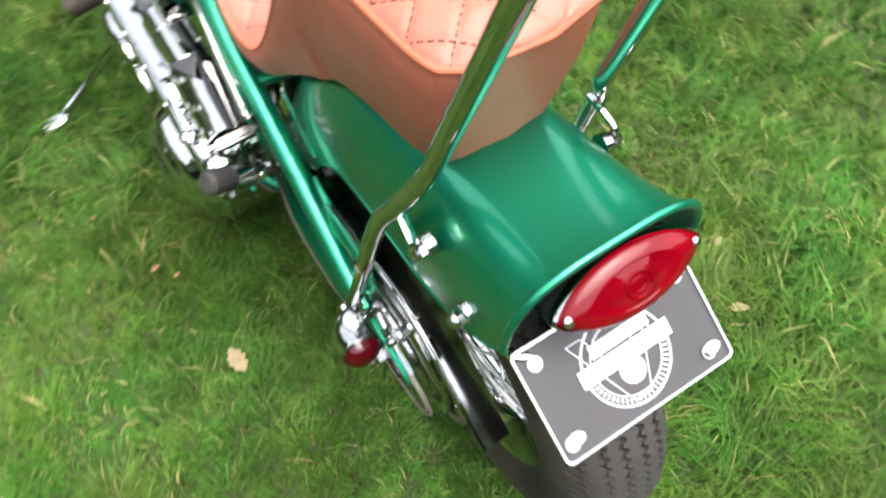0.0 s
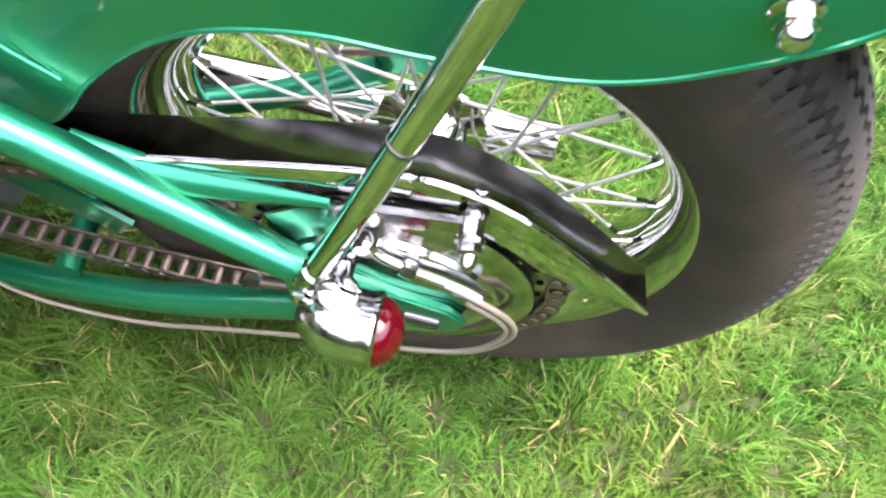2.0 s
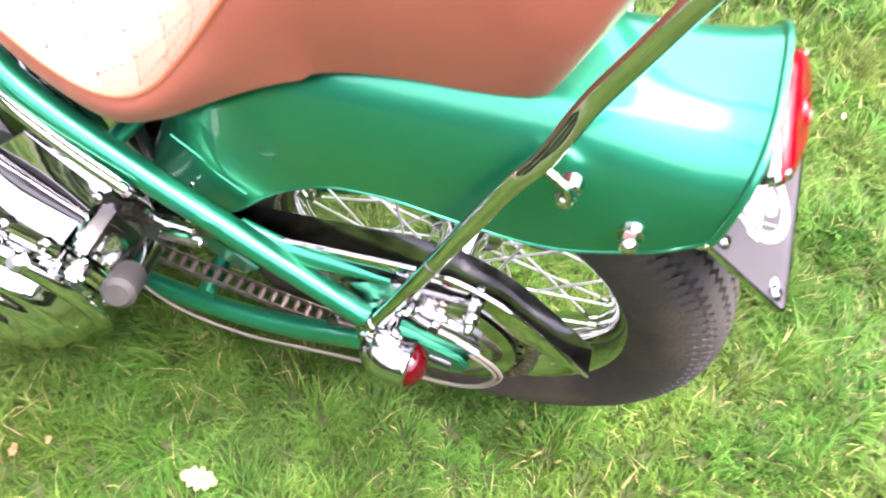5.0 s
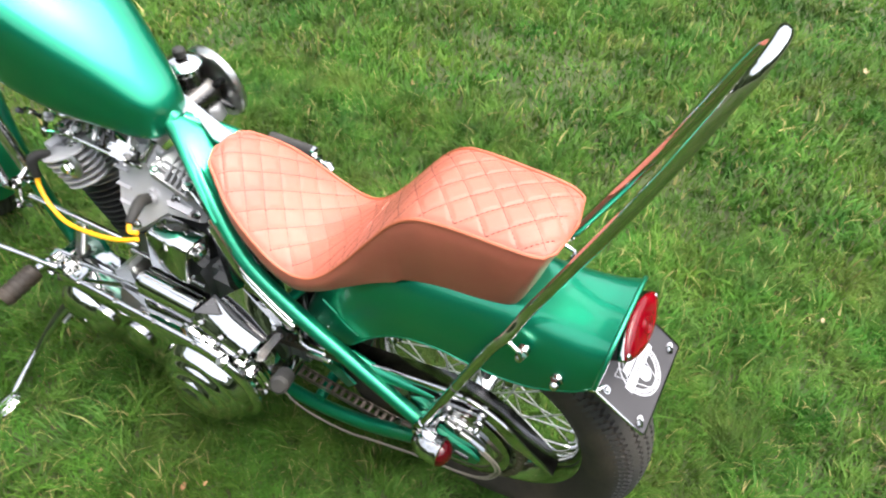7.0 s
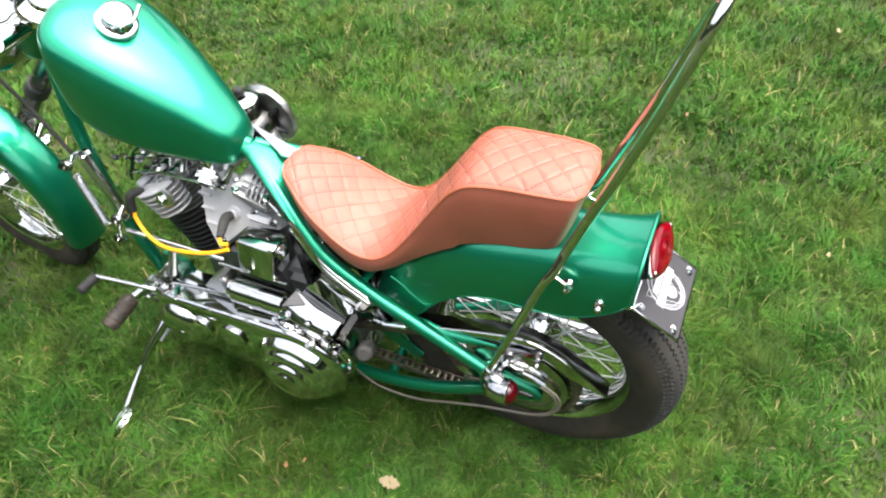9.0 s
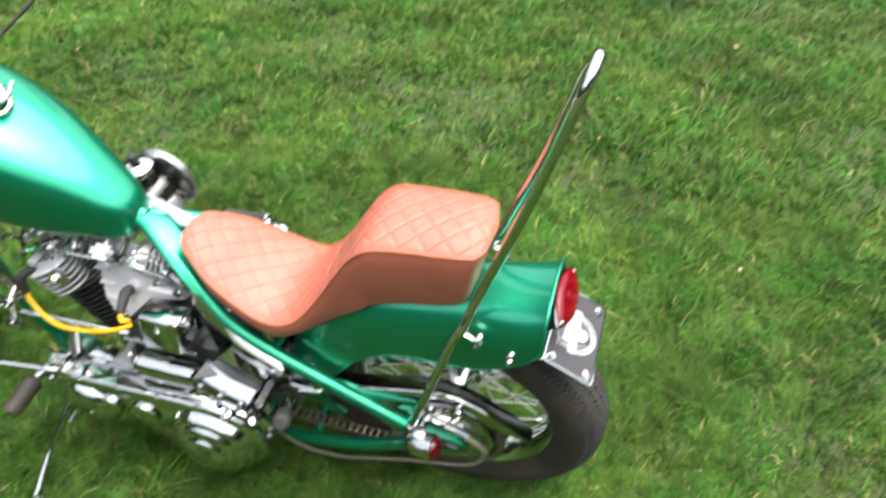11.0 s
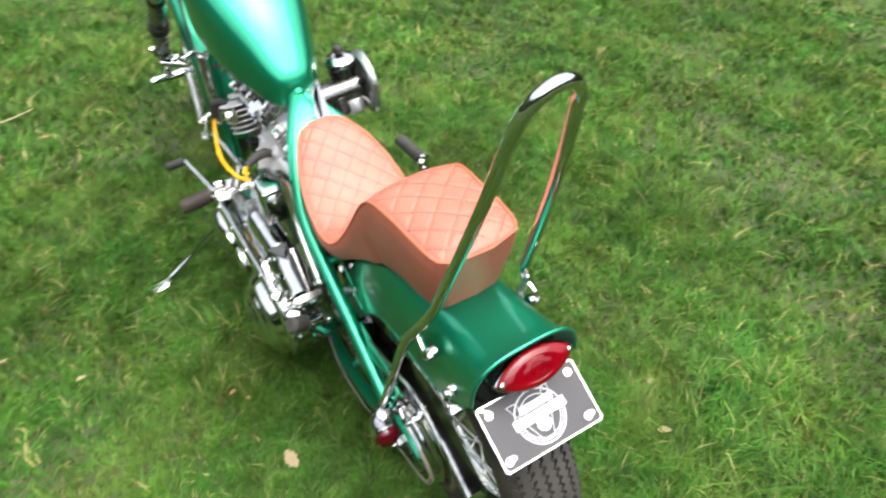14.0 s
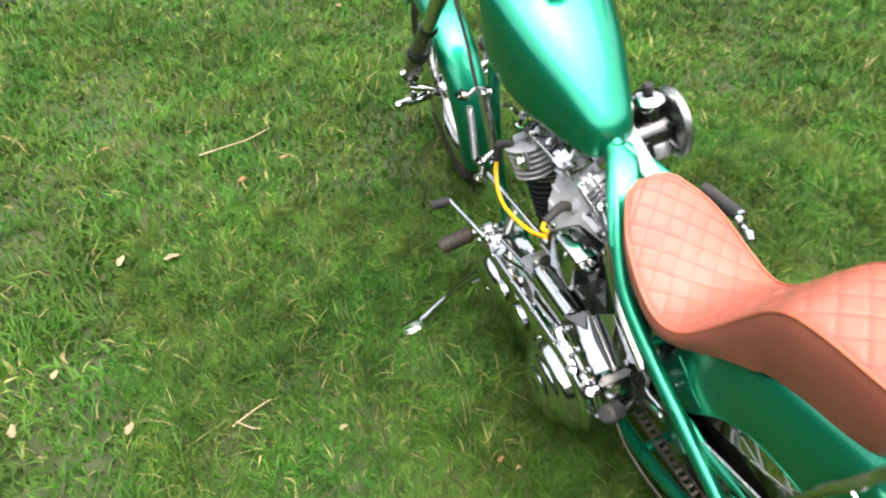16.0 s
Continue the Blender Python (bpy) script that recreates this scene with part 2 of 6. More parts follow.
def tube(pts, r, sides=14, n=8, closed=False, bm=None, flat=1.0):
    """A pipe along a smooth curve; r may be a list, one per given point."""
    bm = bm or bmesh.new()
    path = curve_through(pts, n, closed)
    rad = r if isinstance(r, (list, tuple)) else [r] * len(pts)
    loops, prev = [], None
    for i, p in enumerate(path):
        if closed:
            d = path[(i + 1) % len(path)] - path[i - 1]
        else:
            d = path[min(i + 1, len(path) - 1)] - path[max(i - 1, 0)]
        d.normalize()
        if prev is None:
            prev = d.orthogonal().normalized()
        u = (prev - d * prev.dot(d)).normalized()
        prev = u
        v = d.cross(u)
        f = i / max(1, len(path) - 1) * (len(rad) - 1)
        k = min(int(f), len(rad) - 2) if len(rad) > 1 else 0
        q = rad[k] + (rad[min(k + 1, len(rad) - 1)] - rad[k]) * (f - k)
        loops.append([p + (u * math.cos(a) + v * math.sin(a) * flat) * q for a in (2 * math.pi * j / sides for j in range(sides))])
    return rings(bm, loops, closed)


def lathe(profile, base, axis, sides=28, bm=None, caps=True):
    """Turns (along, radius) pairs round an axis from base."""
    bm = bm or bmesh.new()
    d = Vector(axis).normalized()
    u = d.orthogonal().normalized()
    v = d.cross(u)
    loops = [[Vector(base) + d * h + (u * math.cos(a) + v * math.sin(a)) * max(r, 1e-5) for a in (2 * math.pi * j / sides for j in range(sides))] for h, r in profile]
    return rings(bm, loops, caps=caps)


def rod(a, b, r, bevel=0.002, sides=16, bm=None):
    a, b = Vector(a), Vector(b)
    L = (b - a).length
    e = min(bevel, r * 0.5, L * 0.3)
    return lathe([(0, r - e), (e, r), (L - e, r), (L, r - e)], a, b - a, sides, bm)


def box(centre, size, m=None, bevel=0.003, bm=None, taper=1.0):
    own = bmesh.new()
    bmesh.ops.create_cube(own, size=1)
    for v in own.verts:
        k = taper if v.co.z > 0 else 1
        v.co = Vector((v.co.x * size[0] * k, v.co.y * size[1] * k, v.co.z * size[2]))
    if bevel:
        bmesh.ops.bevel(own, geom=own.edges[:], offset=bevel, segments=2, affect="EDGES")
    if m is not None:
        own.transform(m)
    own.transform(Matrix.Translation(centre))
    if bm is None:
        return own
    return merge(bm, own)


def merge(bm, other):
    me = bpy.data.meshes.new("tmp")
    other.to_mesh(me)
    other.free()
    bm.from_mesh(me)
    bpy.data.meshes.remove(me)
    return bm


def plate_shape(outline, x0, x1, bevel=0.0):
    """A plate in the y-z plane between x0 and x1 from an outline of (y, z)."""
    bm = bmesh.new()
    a = [bm.verts.new((x0, y, z)) for y, z in outline]
    b = [bm.verts.new((x1, y, z)) for y, z in outline]
    k = len(a)
    bm.faces.new(a)
    bm.faces.new(b[::-1])
    for i in range(k):
        bm.faces.new((a[i], b[i], b[(i + 1) % k], a[(i + 1) % k]))
    if bevel:
        bmesh.ops.bevel(bm, geom=[e for e in bm.edges if abs(e.verts[0].co.x - e.verts[1].co.x) < 1e-6], offset=bevel, segments=2, affect="EDGES")
    return bm


def lerp_table(table, y):
    """Smooth value at y from rows (y, value) in falling or rising order of y."""
    rows = sorted(table)
    ys = [r[0] for r in rows]
    vs = [r[1] for r in rows]
    if y <= ys[0]:
        return vs[0]
    if y >= ys[-1]:
        return vs[-1]
    i = max(k for k in range(len(ys)) if ys[k] <= y)
    t = (y - ys[i]) / (ys[i + 1] - ys[i])

    def slope(k):
        if k == 0 or k == len(ys) - 1:
            return 0.0 if len(ys) < 3 else (vs[min(k + 1, len(ys) - 1)] - vs[max(k - 1, 0)]) / (ys[min(k + 1, len(ys) - 1)] - ys[max(k - 1, 0)])
        return (vs[k + 1] - vs[k - 1]) / (ys[k + 1] - ys[k - 1])
    h = ys[i + 1] - ys[i]
    a, b = slope(i) * h, slope(i + 1) * h
    t2, t3 = t * t, t ** 3
    return (2 * t3 - 3 * t2 + 1) * vs[i] + (t3 - 2 * t2 + t) * a + (3 * t2 - 2 * t3) * vs[i + 1] + (t3 - t2) * b


def bolt(parent, place, axis, r=0.006, h=0.006, mat=None, name="bolt", washer=True):
    """A hexagon-headed bolt, with a washer under it."""
    d = Vector(axis).normalized()
    bm = bmesh.new()
    if washer:
        lathe([(0, r * 1.5), (0.0012, r * 1.5)], place, d, 18, bm)
    lathe([(0.001, r), (h * 0.8, r), (h, r * 0.8)], place, d, 6, bm)
    return part(name, bm, mat or CHROME, parent)

# ---- ground ----
SOIL_Z = -0.038


def make_ground():
    bm = bmesh.new()
    edge = [-400, -60, -12, -5] + [x * 0.25 for x in range(-12, 29)] + [9, 14, 60, 400]
    vs = [[bm.verts.new((x, y, SOIL_Z + (0.006 * noise.noise((x * 1.3, y * 1.3, 0)) if abs(x) < 8 and abs(y) < 8 else 0))) for x in edge] for y in edge]
    for i in range(len(edge) - 1):
        for k in range(len(edge) - 1):
            bm.faces.new((vs[i][k], vs[i][k + 1], vs[i + 1][k + 1], vs[i + 1][k]))
    g = new("ground", finish(bm, "ground", SOIL))
    return tagged(g, "mossy dark soil of a level garden lawn", "ground", kind="structure")


make_ground()


def make_grass():
    """The lawn's blades: dense round the machine, thinner and broader further off."""
    rng = np.random.default_rng(5)
    zones = ((-0.60, 0.55, -0.70, 0.55, 98000, 0.0010), (-1.1, 1.2, -1.0, 1.5, 46000, 0.0015), (-2.1, 3.0, -1.6, 3.6, 11500, 0.0028), (-2.6, 6.6, -3.0, 6.2, 4600, 0.0044), (-7.0, 10.0, -8.0, 10.0, 620, 0.011))
    xs, ys, ws = [], [], []
    inner = None
    for x0, x1, y0, y1, dens, wid in zones:
        n = int((x1 - x0) * (y1 - y0) * dens)
        x, y = rng.uniform(x0, x1, n), rng.uniform(y0, y1, n)
        keep = np.ones(n, bool)
        if inner:
            keep &= ~((x > inner[0]) & (x < inner[1]) & (y > inner[2]) & (y < inner[3]))
        keep &= (y > -0.95 + (x - 5.2) * 0.386) | (x < 2.7)
        keep &= (y < 3.88 - 0.22 * (x + 1.2)) | (x > -0.5)
        clump = np.sin(x * 9.1 + 2 * np.sin(y * 5.3)) * np.sin(y * 8.3 + 2 * np.sin(x * 6.1))
        keep &= rng.uniform(0, 1, n) < 0.78 + 0.3 * clump
        xs.append(x[keep]), ys.append(y[keep]), ws.append(np.full(keep.sum(), wid))
        inner = (x0, x1, y0, y1)
    x, y, w = np.concatenate(xs), np.concatenate(ys), np.concatenate(ws)
    n = len(x)
    # tufts: blades fan out from the middle of small uneven cells
    cell = 0.062
    gx, gy = (x + 0.018 * np.sin(y * 31)) / cell, (y + 0.018 * np.sin(x * 29)) / cell
    ix, iy = np.floor(gx), np.floor(gy)

    def hashed(k):
        q = np.sin(ix * 127.1 + iy * 311.7 + k * 74.7) * 43758.5453
        return q - np.floor(q)
    ox, oy = gx - ix - 0.25 - 0.5 * hashed(1), gy - iy - 0.25 - 0.5 * hashed(2)
    broad = np.sin(x * 4.7 + 3 * np.sin(y * 2.1)) + np.sin(y * 4.1 + 3 * np.sin(x * 2.9))
    height = (0.027 + 0.022 * hashed(3) ** 1.5 + 0.008 * broad) * rng.uniform(0.6, 1.35, n) * np.where(w > 0.004, 0.85, np.where(w < 0.002, 0.9, 1.0))
    height = np.clip(height, 0.016, 0.10)
    a = np.arctan2(oy, ox) + rng.normal(0, 0.75, n) + 0.5 * (hashed(4) - 0.5)
    lean = np.abs(rng.normal(0.36, 0.32, n) + 0.55 * np.hypot(ox, oy)) * height * 1.5
    w = w * np.where(rng.uniform(0, 1, n) < 0.12, 1.9, 1.0) * rng.uniform(0.6, 1.5, n)
    dx, dy = np.cos(a), np.sin(a)
    face = rng.uniform(0, 2 * np.pi, n)
    px, py = np.cos(face) * w, np.sin(face) * w
    z0 = np.full(n, SOIL_Z)
    v = np.zeros((n, 5, 3), np.float32)
    mx, my, mz = x + dx * lean * 0.32, y + dy * lean * 0.32, z0 + height * 0.66
    v[:, 0] = np.stack((x - px, y - py, z0), 1)
    v[:, 1] = np.stack((x + px, y + py, z0), 1)
    v[:, 2] = np.stack((mx + px * 0.8, my + py * 0.8, mz), 1)
    v[:, 3] = np.stack((mx - px * 0.8, my - py * 0.8, mz), 1)
    v[:, 4] = np.stack((x + dx * lean, y + dy * lean, z0 + height), 1)
    i0 = (np.arange(n) * 5)[:, None]
    loops = np.concatenate((i0 + np.array([0, 1, 2, 3]), i0 + np.array([3, 2, 4])), 1).astype(np.int32).ravel()
    starts = np.stack((np.arange(n) * 7, np.arange(n) * 7 + 4), 1).astype(np.int32).ravel()
    me = bpy.data.meshes.new("lawn_grass")
    me.vertices.add(n * 5)
    me.vertices.foreach_set("co", v.ravel())
    me.loops.add(len(loops))
    me.loops.foreach_set("vertex_index", loops)
    me.polygons.add(n * 2)
    me.polygons.foreach_set("loop_start", starts)
    me.update(calc_edges=True)
    me.materials.append(GRASS)
    return tagged(new("lawn_grass", me), "thick green lawn grass with a few straw blades", "grass", kind="stuff")


make_grass()

# ---- the motorcycle ----
bike = new("motorcycle")
bike.matrix_world = pose(0.0754, -0.0677, -0.0503, 0, -7, 1)
tagged(bike, "green metallic chopper motorcycle with tan quilted seat on its stand", "motorcycle")


def spoked_wheel(name, y, z, tyre_r, rim_r, tyre_w, x=0.0, label="", spokes=40):
    """A laced wheel: hub with rim, tyre and single spokes under it."""
    c = Vector((x, y, z))
    hub = bmesh.new()
    prof = [(-0.075, 0.012), (-0.075, 0.018), (-0.045, 0.020), (-0.043, 0.046), (-0.037, 0.046), (-0.034, 0.030), (-0.012, 0.026), (0.012, 0.026), (0.034, 0.030), (0.037, 0.046), (0.043, 0.046), (0.045, 0.020), (0.075, 0.018), (0.075, 0.012)]
    lathe(prof, c, (1, 0, 0), 32, hub)
    w = part(name, hub, CHROME, bike, label)
    rim = bmesh.new()
    h = tyre_w * 0.36
    sect = [(-h, rim_r), (-h - 0.002, rim_r + 0.004), (-h + 0.003, rim_r + 0.004), (-h * 0.7, rim_r - 0.006), (-h * 0.35, rim_r - 0.012), (0, rim_r - 0.013), (h * 0.35, rim_r - 0.012), (h * 0.7, rim_r - 0.006), (h - 0.003, rim_r + 0.004), (h + 0.002, rim_r + 0.004), (h, rim_r),
            (h * 0.75, rim_r - 0.011), (h * 0.55, rim_r - 0.016), (h * 0.3, rim_r - 0.022), (0, rim_r - 0.024), (-h * 0.3, rim_r - 0.022), (-h * 0.55, rim_r - 0.016), (-h * 0.75, rim_r - 0.011)]
    N = 72
    loops = [[c + Vector((s, math.cos(a) * r, math.sin(a) * r)) for s, r in sect] for a in (2 * math.pi * i / N for i in range(N))]
    rings(rim, loops, closed=True)
    part("rim", rim, CHROME, w)
    ty = bmesh.new()
    t = tyre_w / 2
    R = tyre_r
    q = t / 0.065
    ts = [(-h, rim_r + 0.001), (-h - 0.004, rim_r + 0.010), (-t * 0.95, R - 0.078 * q), (-t, R - 0.060 * q), (-t * 0.985, R - 0.050 * q), (-t * 0.96, R - 0.043 * q), (-t * 0.90, R - 0.0325 * q),
          (-t * 0.86, R - 0.034 * q), (-t * 0.77, R - 0.0255 * q), (-t * 0.61, R - 0.0165 * q), (-t * 0.46, R - 0.0120 * q), (0, R - 0.0070 * q)]
    full = ts + [(-s, r) for s, r in ts[-2::-1]]
    inner = [(h * 0.9, rim_r), (0, rim_r - 0.004), (-h * 0.9, rim_r)]
    loops = [[c + Vector((s, math.cos(a) * r, math.sin(a) * r)) for s, r in full + inner] for a in (2 * math.pi * i / 96 for i in range(96))]
    rings(ty, loops, closed=True)
    # broad ribs parted by stepped zigzag grooves
    periods = int(2 * math.pi * R / 0.0150)
    M = periods * 4
    fall = [(d * q, v * q) for d, v in ((0.0, 0.0), (0.02, 0.0025), (0.03, 0.005), (0.04, 0.0095), (0.05, 0.0185), (0.058, 0.030), (0.0625, 0.043))]

    def crown(s):
        return R - lerp_table(fall, abs(s))
    edges = [e * q for e in (-0.0585, -0.050, -0.030, -0.0105, 0.0105, 0.030, 0.050, 0.0585)]
    ribs = len(edges) - 1
    for k in range(ribs):
        mid, half = (edges[k] + edges[k + 1]) / 2, (edges[k + 1] - edges[k]) / 2 - 0.0030 * q
        loops = []
        for i in range(M):
            a = 2 * math.pi * (i + (0.32 if i % 2 else -0.32) * 0.5) / M
            zig = 0.0023 * q * (1 if i % 4 < 2 else -1)
            l0 = mid - half + (zig if k else (-0.0055 if i % 4 < 2 else 0.0) * q)
            r0 = mid + half + (zig if k < ribs - 1 else (0.0055 if i % 4 < 2 else 0.0) * q)
            loops.append([c + Vector((s, math.cos(a) * q, math.sin(a) * q)) for s, q in ((l0, crown(l0) - 0.007), (l0, crown(l0)), ((l0 + r0) / 2, crown((l0 + r0) / 2)), (r0, crown(r0)), (r0, crown(r0) - 0.007))])
        rib = bmesh.new()
        rings(rib, loops, closed=True)
        part("tread_rib", rib, TREAD, w)
    part("tyre", ty, TYRE, w, "black rubber tyre with zigzag ribbed tread")
    # spokes, laced in crossing pairs from both flanges
    one = finish(rod((0, 0, 0), (0, 0, 1), 0.0016, 0.0004, 8), "spoke", SPOKE)
    for i in range(spokes):
        side = -1 if i % 2 else 1
        lead = 1 if (i // 2) % 2 else -1
        a = 2 * math.pi * i / spokes
        b = a - lead * radians(52)
        p = c + Vector((side * 0.040, math.cos(b) * 0.041, math.sin(b) * 0.041))
        q = c + Vector((side * 0.010, math.cos(a) * (rim_r - 0.020), math.sin(a) * (rim_r - 0.020)))
        d = q - p
        s = new("spoke", one)
        s.parent = w
        s.matrix_basis = Matrix.Translation(p) @ d.to_track_quat("Z", "Y").to_matrix().to_4x4() @ Matrix.Diagonal((1, 1, d.length, 1))
        nip = new("spoke_nipple", NIPPLE)
        nip.parent = w
        nip.matrix_basis = Matrix.Translation(q - d.normalized() * 0.012) @ d.to_track_quat("Z", "Y").to_matrix().to_4x4()
    return w


NIPPLE = finish(rod((0, 0, 0), (0, 0, 0.016), 0.0028, 0.0006, 8), "spoke_nipple", CHROME)
rear_wheel = spoked_wheel("rear_wheel", 0.0, 0.325, 0.307, 0.205, 0.130, label="laced chrome rear wheel with black tyre")

# brake drum and sprocket on the rear hub
drum = bmesh.new()
lathe([(0, 0.02), (0, 0.088), (0.006, 0.096), (0.03, 0.098), (0.036, 0.06), (0.036, 0.02)], (-0.098, 0, 0.325), (1, 0, 0), 48, drum)
part("brake_drum", drum, CHROME, rear_wheel)
spr = bmesh.new()
loops = []
TEETH = 48
for xx in (-0.088, -0.082):
    loops.append([Vector((xx, math.cos(2 * math.pi * i / (TEETH * 2)) * (0.122 if i % 2 else 0.114), 0.325 + math.sin(2 * math.pi * i / (TEETH * 2)) * (0.122 if i % 2 else 0.114))) for i in range(TEETH * 2)])
rings(spr, loops)
part("sprocket", spr, STEEL, rear_wheel)
# raised black discs stand in for shade inside the sprocket's holes
HOLE = finish(lathe([(0, 0.0032), (0.0012, 0.0030)], (0, 0, 0), (-1, 0, 0), 10), "sprocket_hole", HOLE_BLACK)
for i in range(32):
    a = 2 * math.pi * i / 32
    hole = new("sprocket_hole", HOLE)
    hole.parent = rear_wheel
    hole.matrix_basis = Matrix.Translation((-0.0882, 0.1055 * math.cos(a), 0.325 + 0.1055 * math.sin(a)))
for i in range(8):
    a = 2 * math.pi * i / 8 + 0.2
    bolt(rear_wheel, (-0.089, 0.106 * math.cos(a), 0.325 + 0.106 * math.sin(a)), (-1, 0, 0), 0.004, 0.004, washer=False)

# ---- rear fender ----
FENDER = (((0.325, 0.440), (0.300, 0.405)), ((0.305, 0.490), (0.250, 0.408)), ((0.270, 0.540), (0.214, 0.427)), ((0.230, 0.582), (0.180, 0.471)),
          ((0.180, 0.622), (0.150, 0.503)), ((0.130, 0.648), (0.120, 0.526)), ((0.090, 0.663), (0.089, 0.541)), ((0.040, 0.675), (0.045, 0.551)),
          ((0.000, 0.683), (0.000, 0.552)), ((-0.050, 0.692), (-0.060, 0.556)), ((-0.090, 0.696), (-0.100, 0.567)), ((-0.130, 0.700), (-0.135, 0.588)),
          ((-0.165, 0.707), (-0.165, 0.612)), ((-0.190, 0.716), (-0.188, 0.642)))


def fender_section(s, count=29, hw=0.089, offset=0.0):
    """The fender's arch at station s (a fraction of stations)."""
    i = min(int(s), len(FENDER) - 2)
    f = s - i
    rows = [FENDER[max(0, min(len(FENDER) - 1, k))] for k in (i - 1, i, i + 1, i + 2)]

    def cat(j, k):
        a, b, c, d = (r[j][k] for r in rows)
        return 0.5 * (2 * b + (c - a) * f + (2 * a - 5 * b + 4 * c - d) * f * f + (3 * b - a - 3 * c + d) * f ** 3)
    cr, lo = (cat(0, 0), cat(0, 1)), (cat(1, 0), cat(1, 1))
    out = []
    for k in range(count):
        a = math.pi * (k / (count - 1) - 0.5)
        sx = math.copysign(abs(math.sin(a)) ** 0.64, math.sin(a))
        up = abs(math.cos(a)) ** 0.64
        x = sx * (hw - 0.006 * up)
        out.append(Vector((x, lo[0] + (cr[0] - lo[0]) * up, lo[1] + (cr[1] - lo[1]) * up)))
    return out


bm = bmesh.new()
stations = [k / 4 for k in range((len(FENDER) - 1) * 4 + 1)]
grid = [[bm.verts.new(p) for p in fender_section(s)] for s in stations]
for a, b in zip(grid, grid[1:]):
    for k in range(len(a) - 1):
        bm.faces.new((a[k], a[k + 1], b[k + 1], b[k]))
bmesh.ops.recalc_face_normals(bm, faces=bm.faces)
bmesh.ops.solidify(bm, geom=bm.faces[:], thickness=0.0025)
fender = part("rear_fender", bm, GREEN, bike, "deep green metallic rear fender with flared tail")
edge = fender_section(len(FENDER) - 1)
part("rolled_edge", tube(edge, 0.0034, 10, 1), GREEN, fender)
low = [fender_section(s)[0] for s in stations]
part("rolled_edge", tube(low, 0.0015, 8, 1), GREEN, fender)
part("rolled_edge", tube([fender_section(s)[-1] for s in stations], 0.0015, 8, 1), GREEN, fender)
for side in (-1, 1):
    for y, z in ((-0.138, 0.620), (-0.084, 0.648)):
        b = bmesh.new()
        lathe([(0, 0.0098), (0.008, 0.0098), (0.0090, 0.0088)], (side * 0.082, y, z), (side, 0, -0.15), 20, b)
        lathe([(0.0085, 0.0082), (0.0145, 0.0082), (0.015, 0.0072)], (side * 0.082, y, z), (side, 0, -0.15), 6, b)
        lathe([(0.015, 0.0070), (0.018, 0.0067), (0.021, 0.0052), (0.0230, 0.0022)], (side * 0.082, y, z), (side, 0, -0.15), 18, b)
        part("fender_bolt", b, CHROME, fender, "chrome acorn bolt")
# brackets that tie the sissy bar to the fender
for side in (-1, 1):
    part("fender_bracket", tube([(side * 0.097, -0.050, 0.668), (side * 0.096, -0.064, 0.668), (side * 0.098, -0.080, 0.660), (side * 0.098, -0.084, 0.650)], 0.0038, 8, 6, flat=1.8), CHROME, fender)
# bright repair seam at the fender's front
part("seam", tube([(-0.0845, 0.262, 0.522), (-0.087, 0.236, 0.505), (-0.0885, 0.222, 0.490), (-0.089, 0.195, 0.470)], 0.0016, 8, 6), GREEN, fender)
part("slot", rod((-0.0895, 0.262, 0.440), (-0.0893, 0.256, 0.452), 0.0022, 0.001, 8), CHROME, fender)

# ---- tail lamp ----
TN = Vector((0, -0.80, 0.60))
TV = Vector((0, 0.60, 0.80))
TC = Vector((0.001, -0.204, 0.684)) + TN * 0.002


def eye(u, scale=1.0, half=0.062, tall=0.0268):
    s = max(0.0, 1 - (u / half) ** 2)
    return tall * s ** 0.72 * scale


lamp = bmesh.new()
N = 40


def eye_loop(depth, k):
    top = [(-0.062 * k * math.cos(math.pi * i / N), eye(0.062 * math.cos(math.pi * i / N)) * k) for i in range(N + 1)]
    pts = top + [(x, -h) for x, h in top[-2:0:-1]]
    return [TC + Vector((x, 0, 0)) + TV * h + TN * depth for x, h in pts]


rings(lamp, [eye_loop(-0.044, 0.90), eye_loop(-0.034, 0.98), eye_loop(-0.004, 1.0), eye_loop(-0.002, 0.98)])
tail = part("tail_lamp", lamp, BLACK, bike, "cat-eye tail lamp in black housing")
bez = bmesh.new()
rings(bez, [eye_loop(-0.004, 1.0), eye_loop(-0.004, 1.035), eye_loop(0.002, 1.035), eye_loop(0.004, 1.0), eye_loop(0.002, 0.97)], caps=False)
part("bezel", bez, CHROME, tail)
lens = bmesh.new()
rings(lens, [eye_loop(-0.001, 0.985), eye_loop(0.003, 0.985), eye_loop(0.0070, 0.95), eye_loop(0.0095, 0.86), eye_loop(0.0118, 0.66), eye_loop(0.0121, 0.62), eye_loop(0.0116, 0.58), eye_loop(0.0132, 0.38), eye_loop(0.0138, 0.12), eye_loop(0.0138, 0.02)])
part("lens", lens, REDLENS, tail, "glossy red cat-eye lens")
for k in (0.16, 0.085):
    part("lens_ring", tube([TC + TN * 0.0135 + Vector((math.cos(a), 0, 0)) * 0.067 * k + TV * math.sin(a) * 0.06 * k for a in (2 * math.pi * j / 16 for j in range(16))], 0.0011, 6, 2, closed=True), REDLENS, tail)
for s in (-1, 1):
    b = bmesh.new()
    lathe([(0, 0.0045), (0.0025, 0.0045), (0.0040, 0.0025)], TC + Vector((s * 0.0545, 0, 0)) + TN * 0.006, TN, 12, b)
    part("lens_screw", b, CHROME, tail)

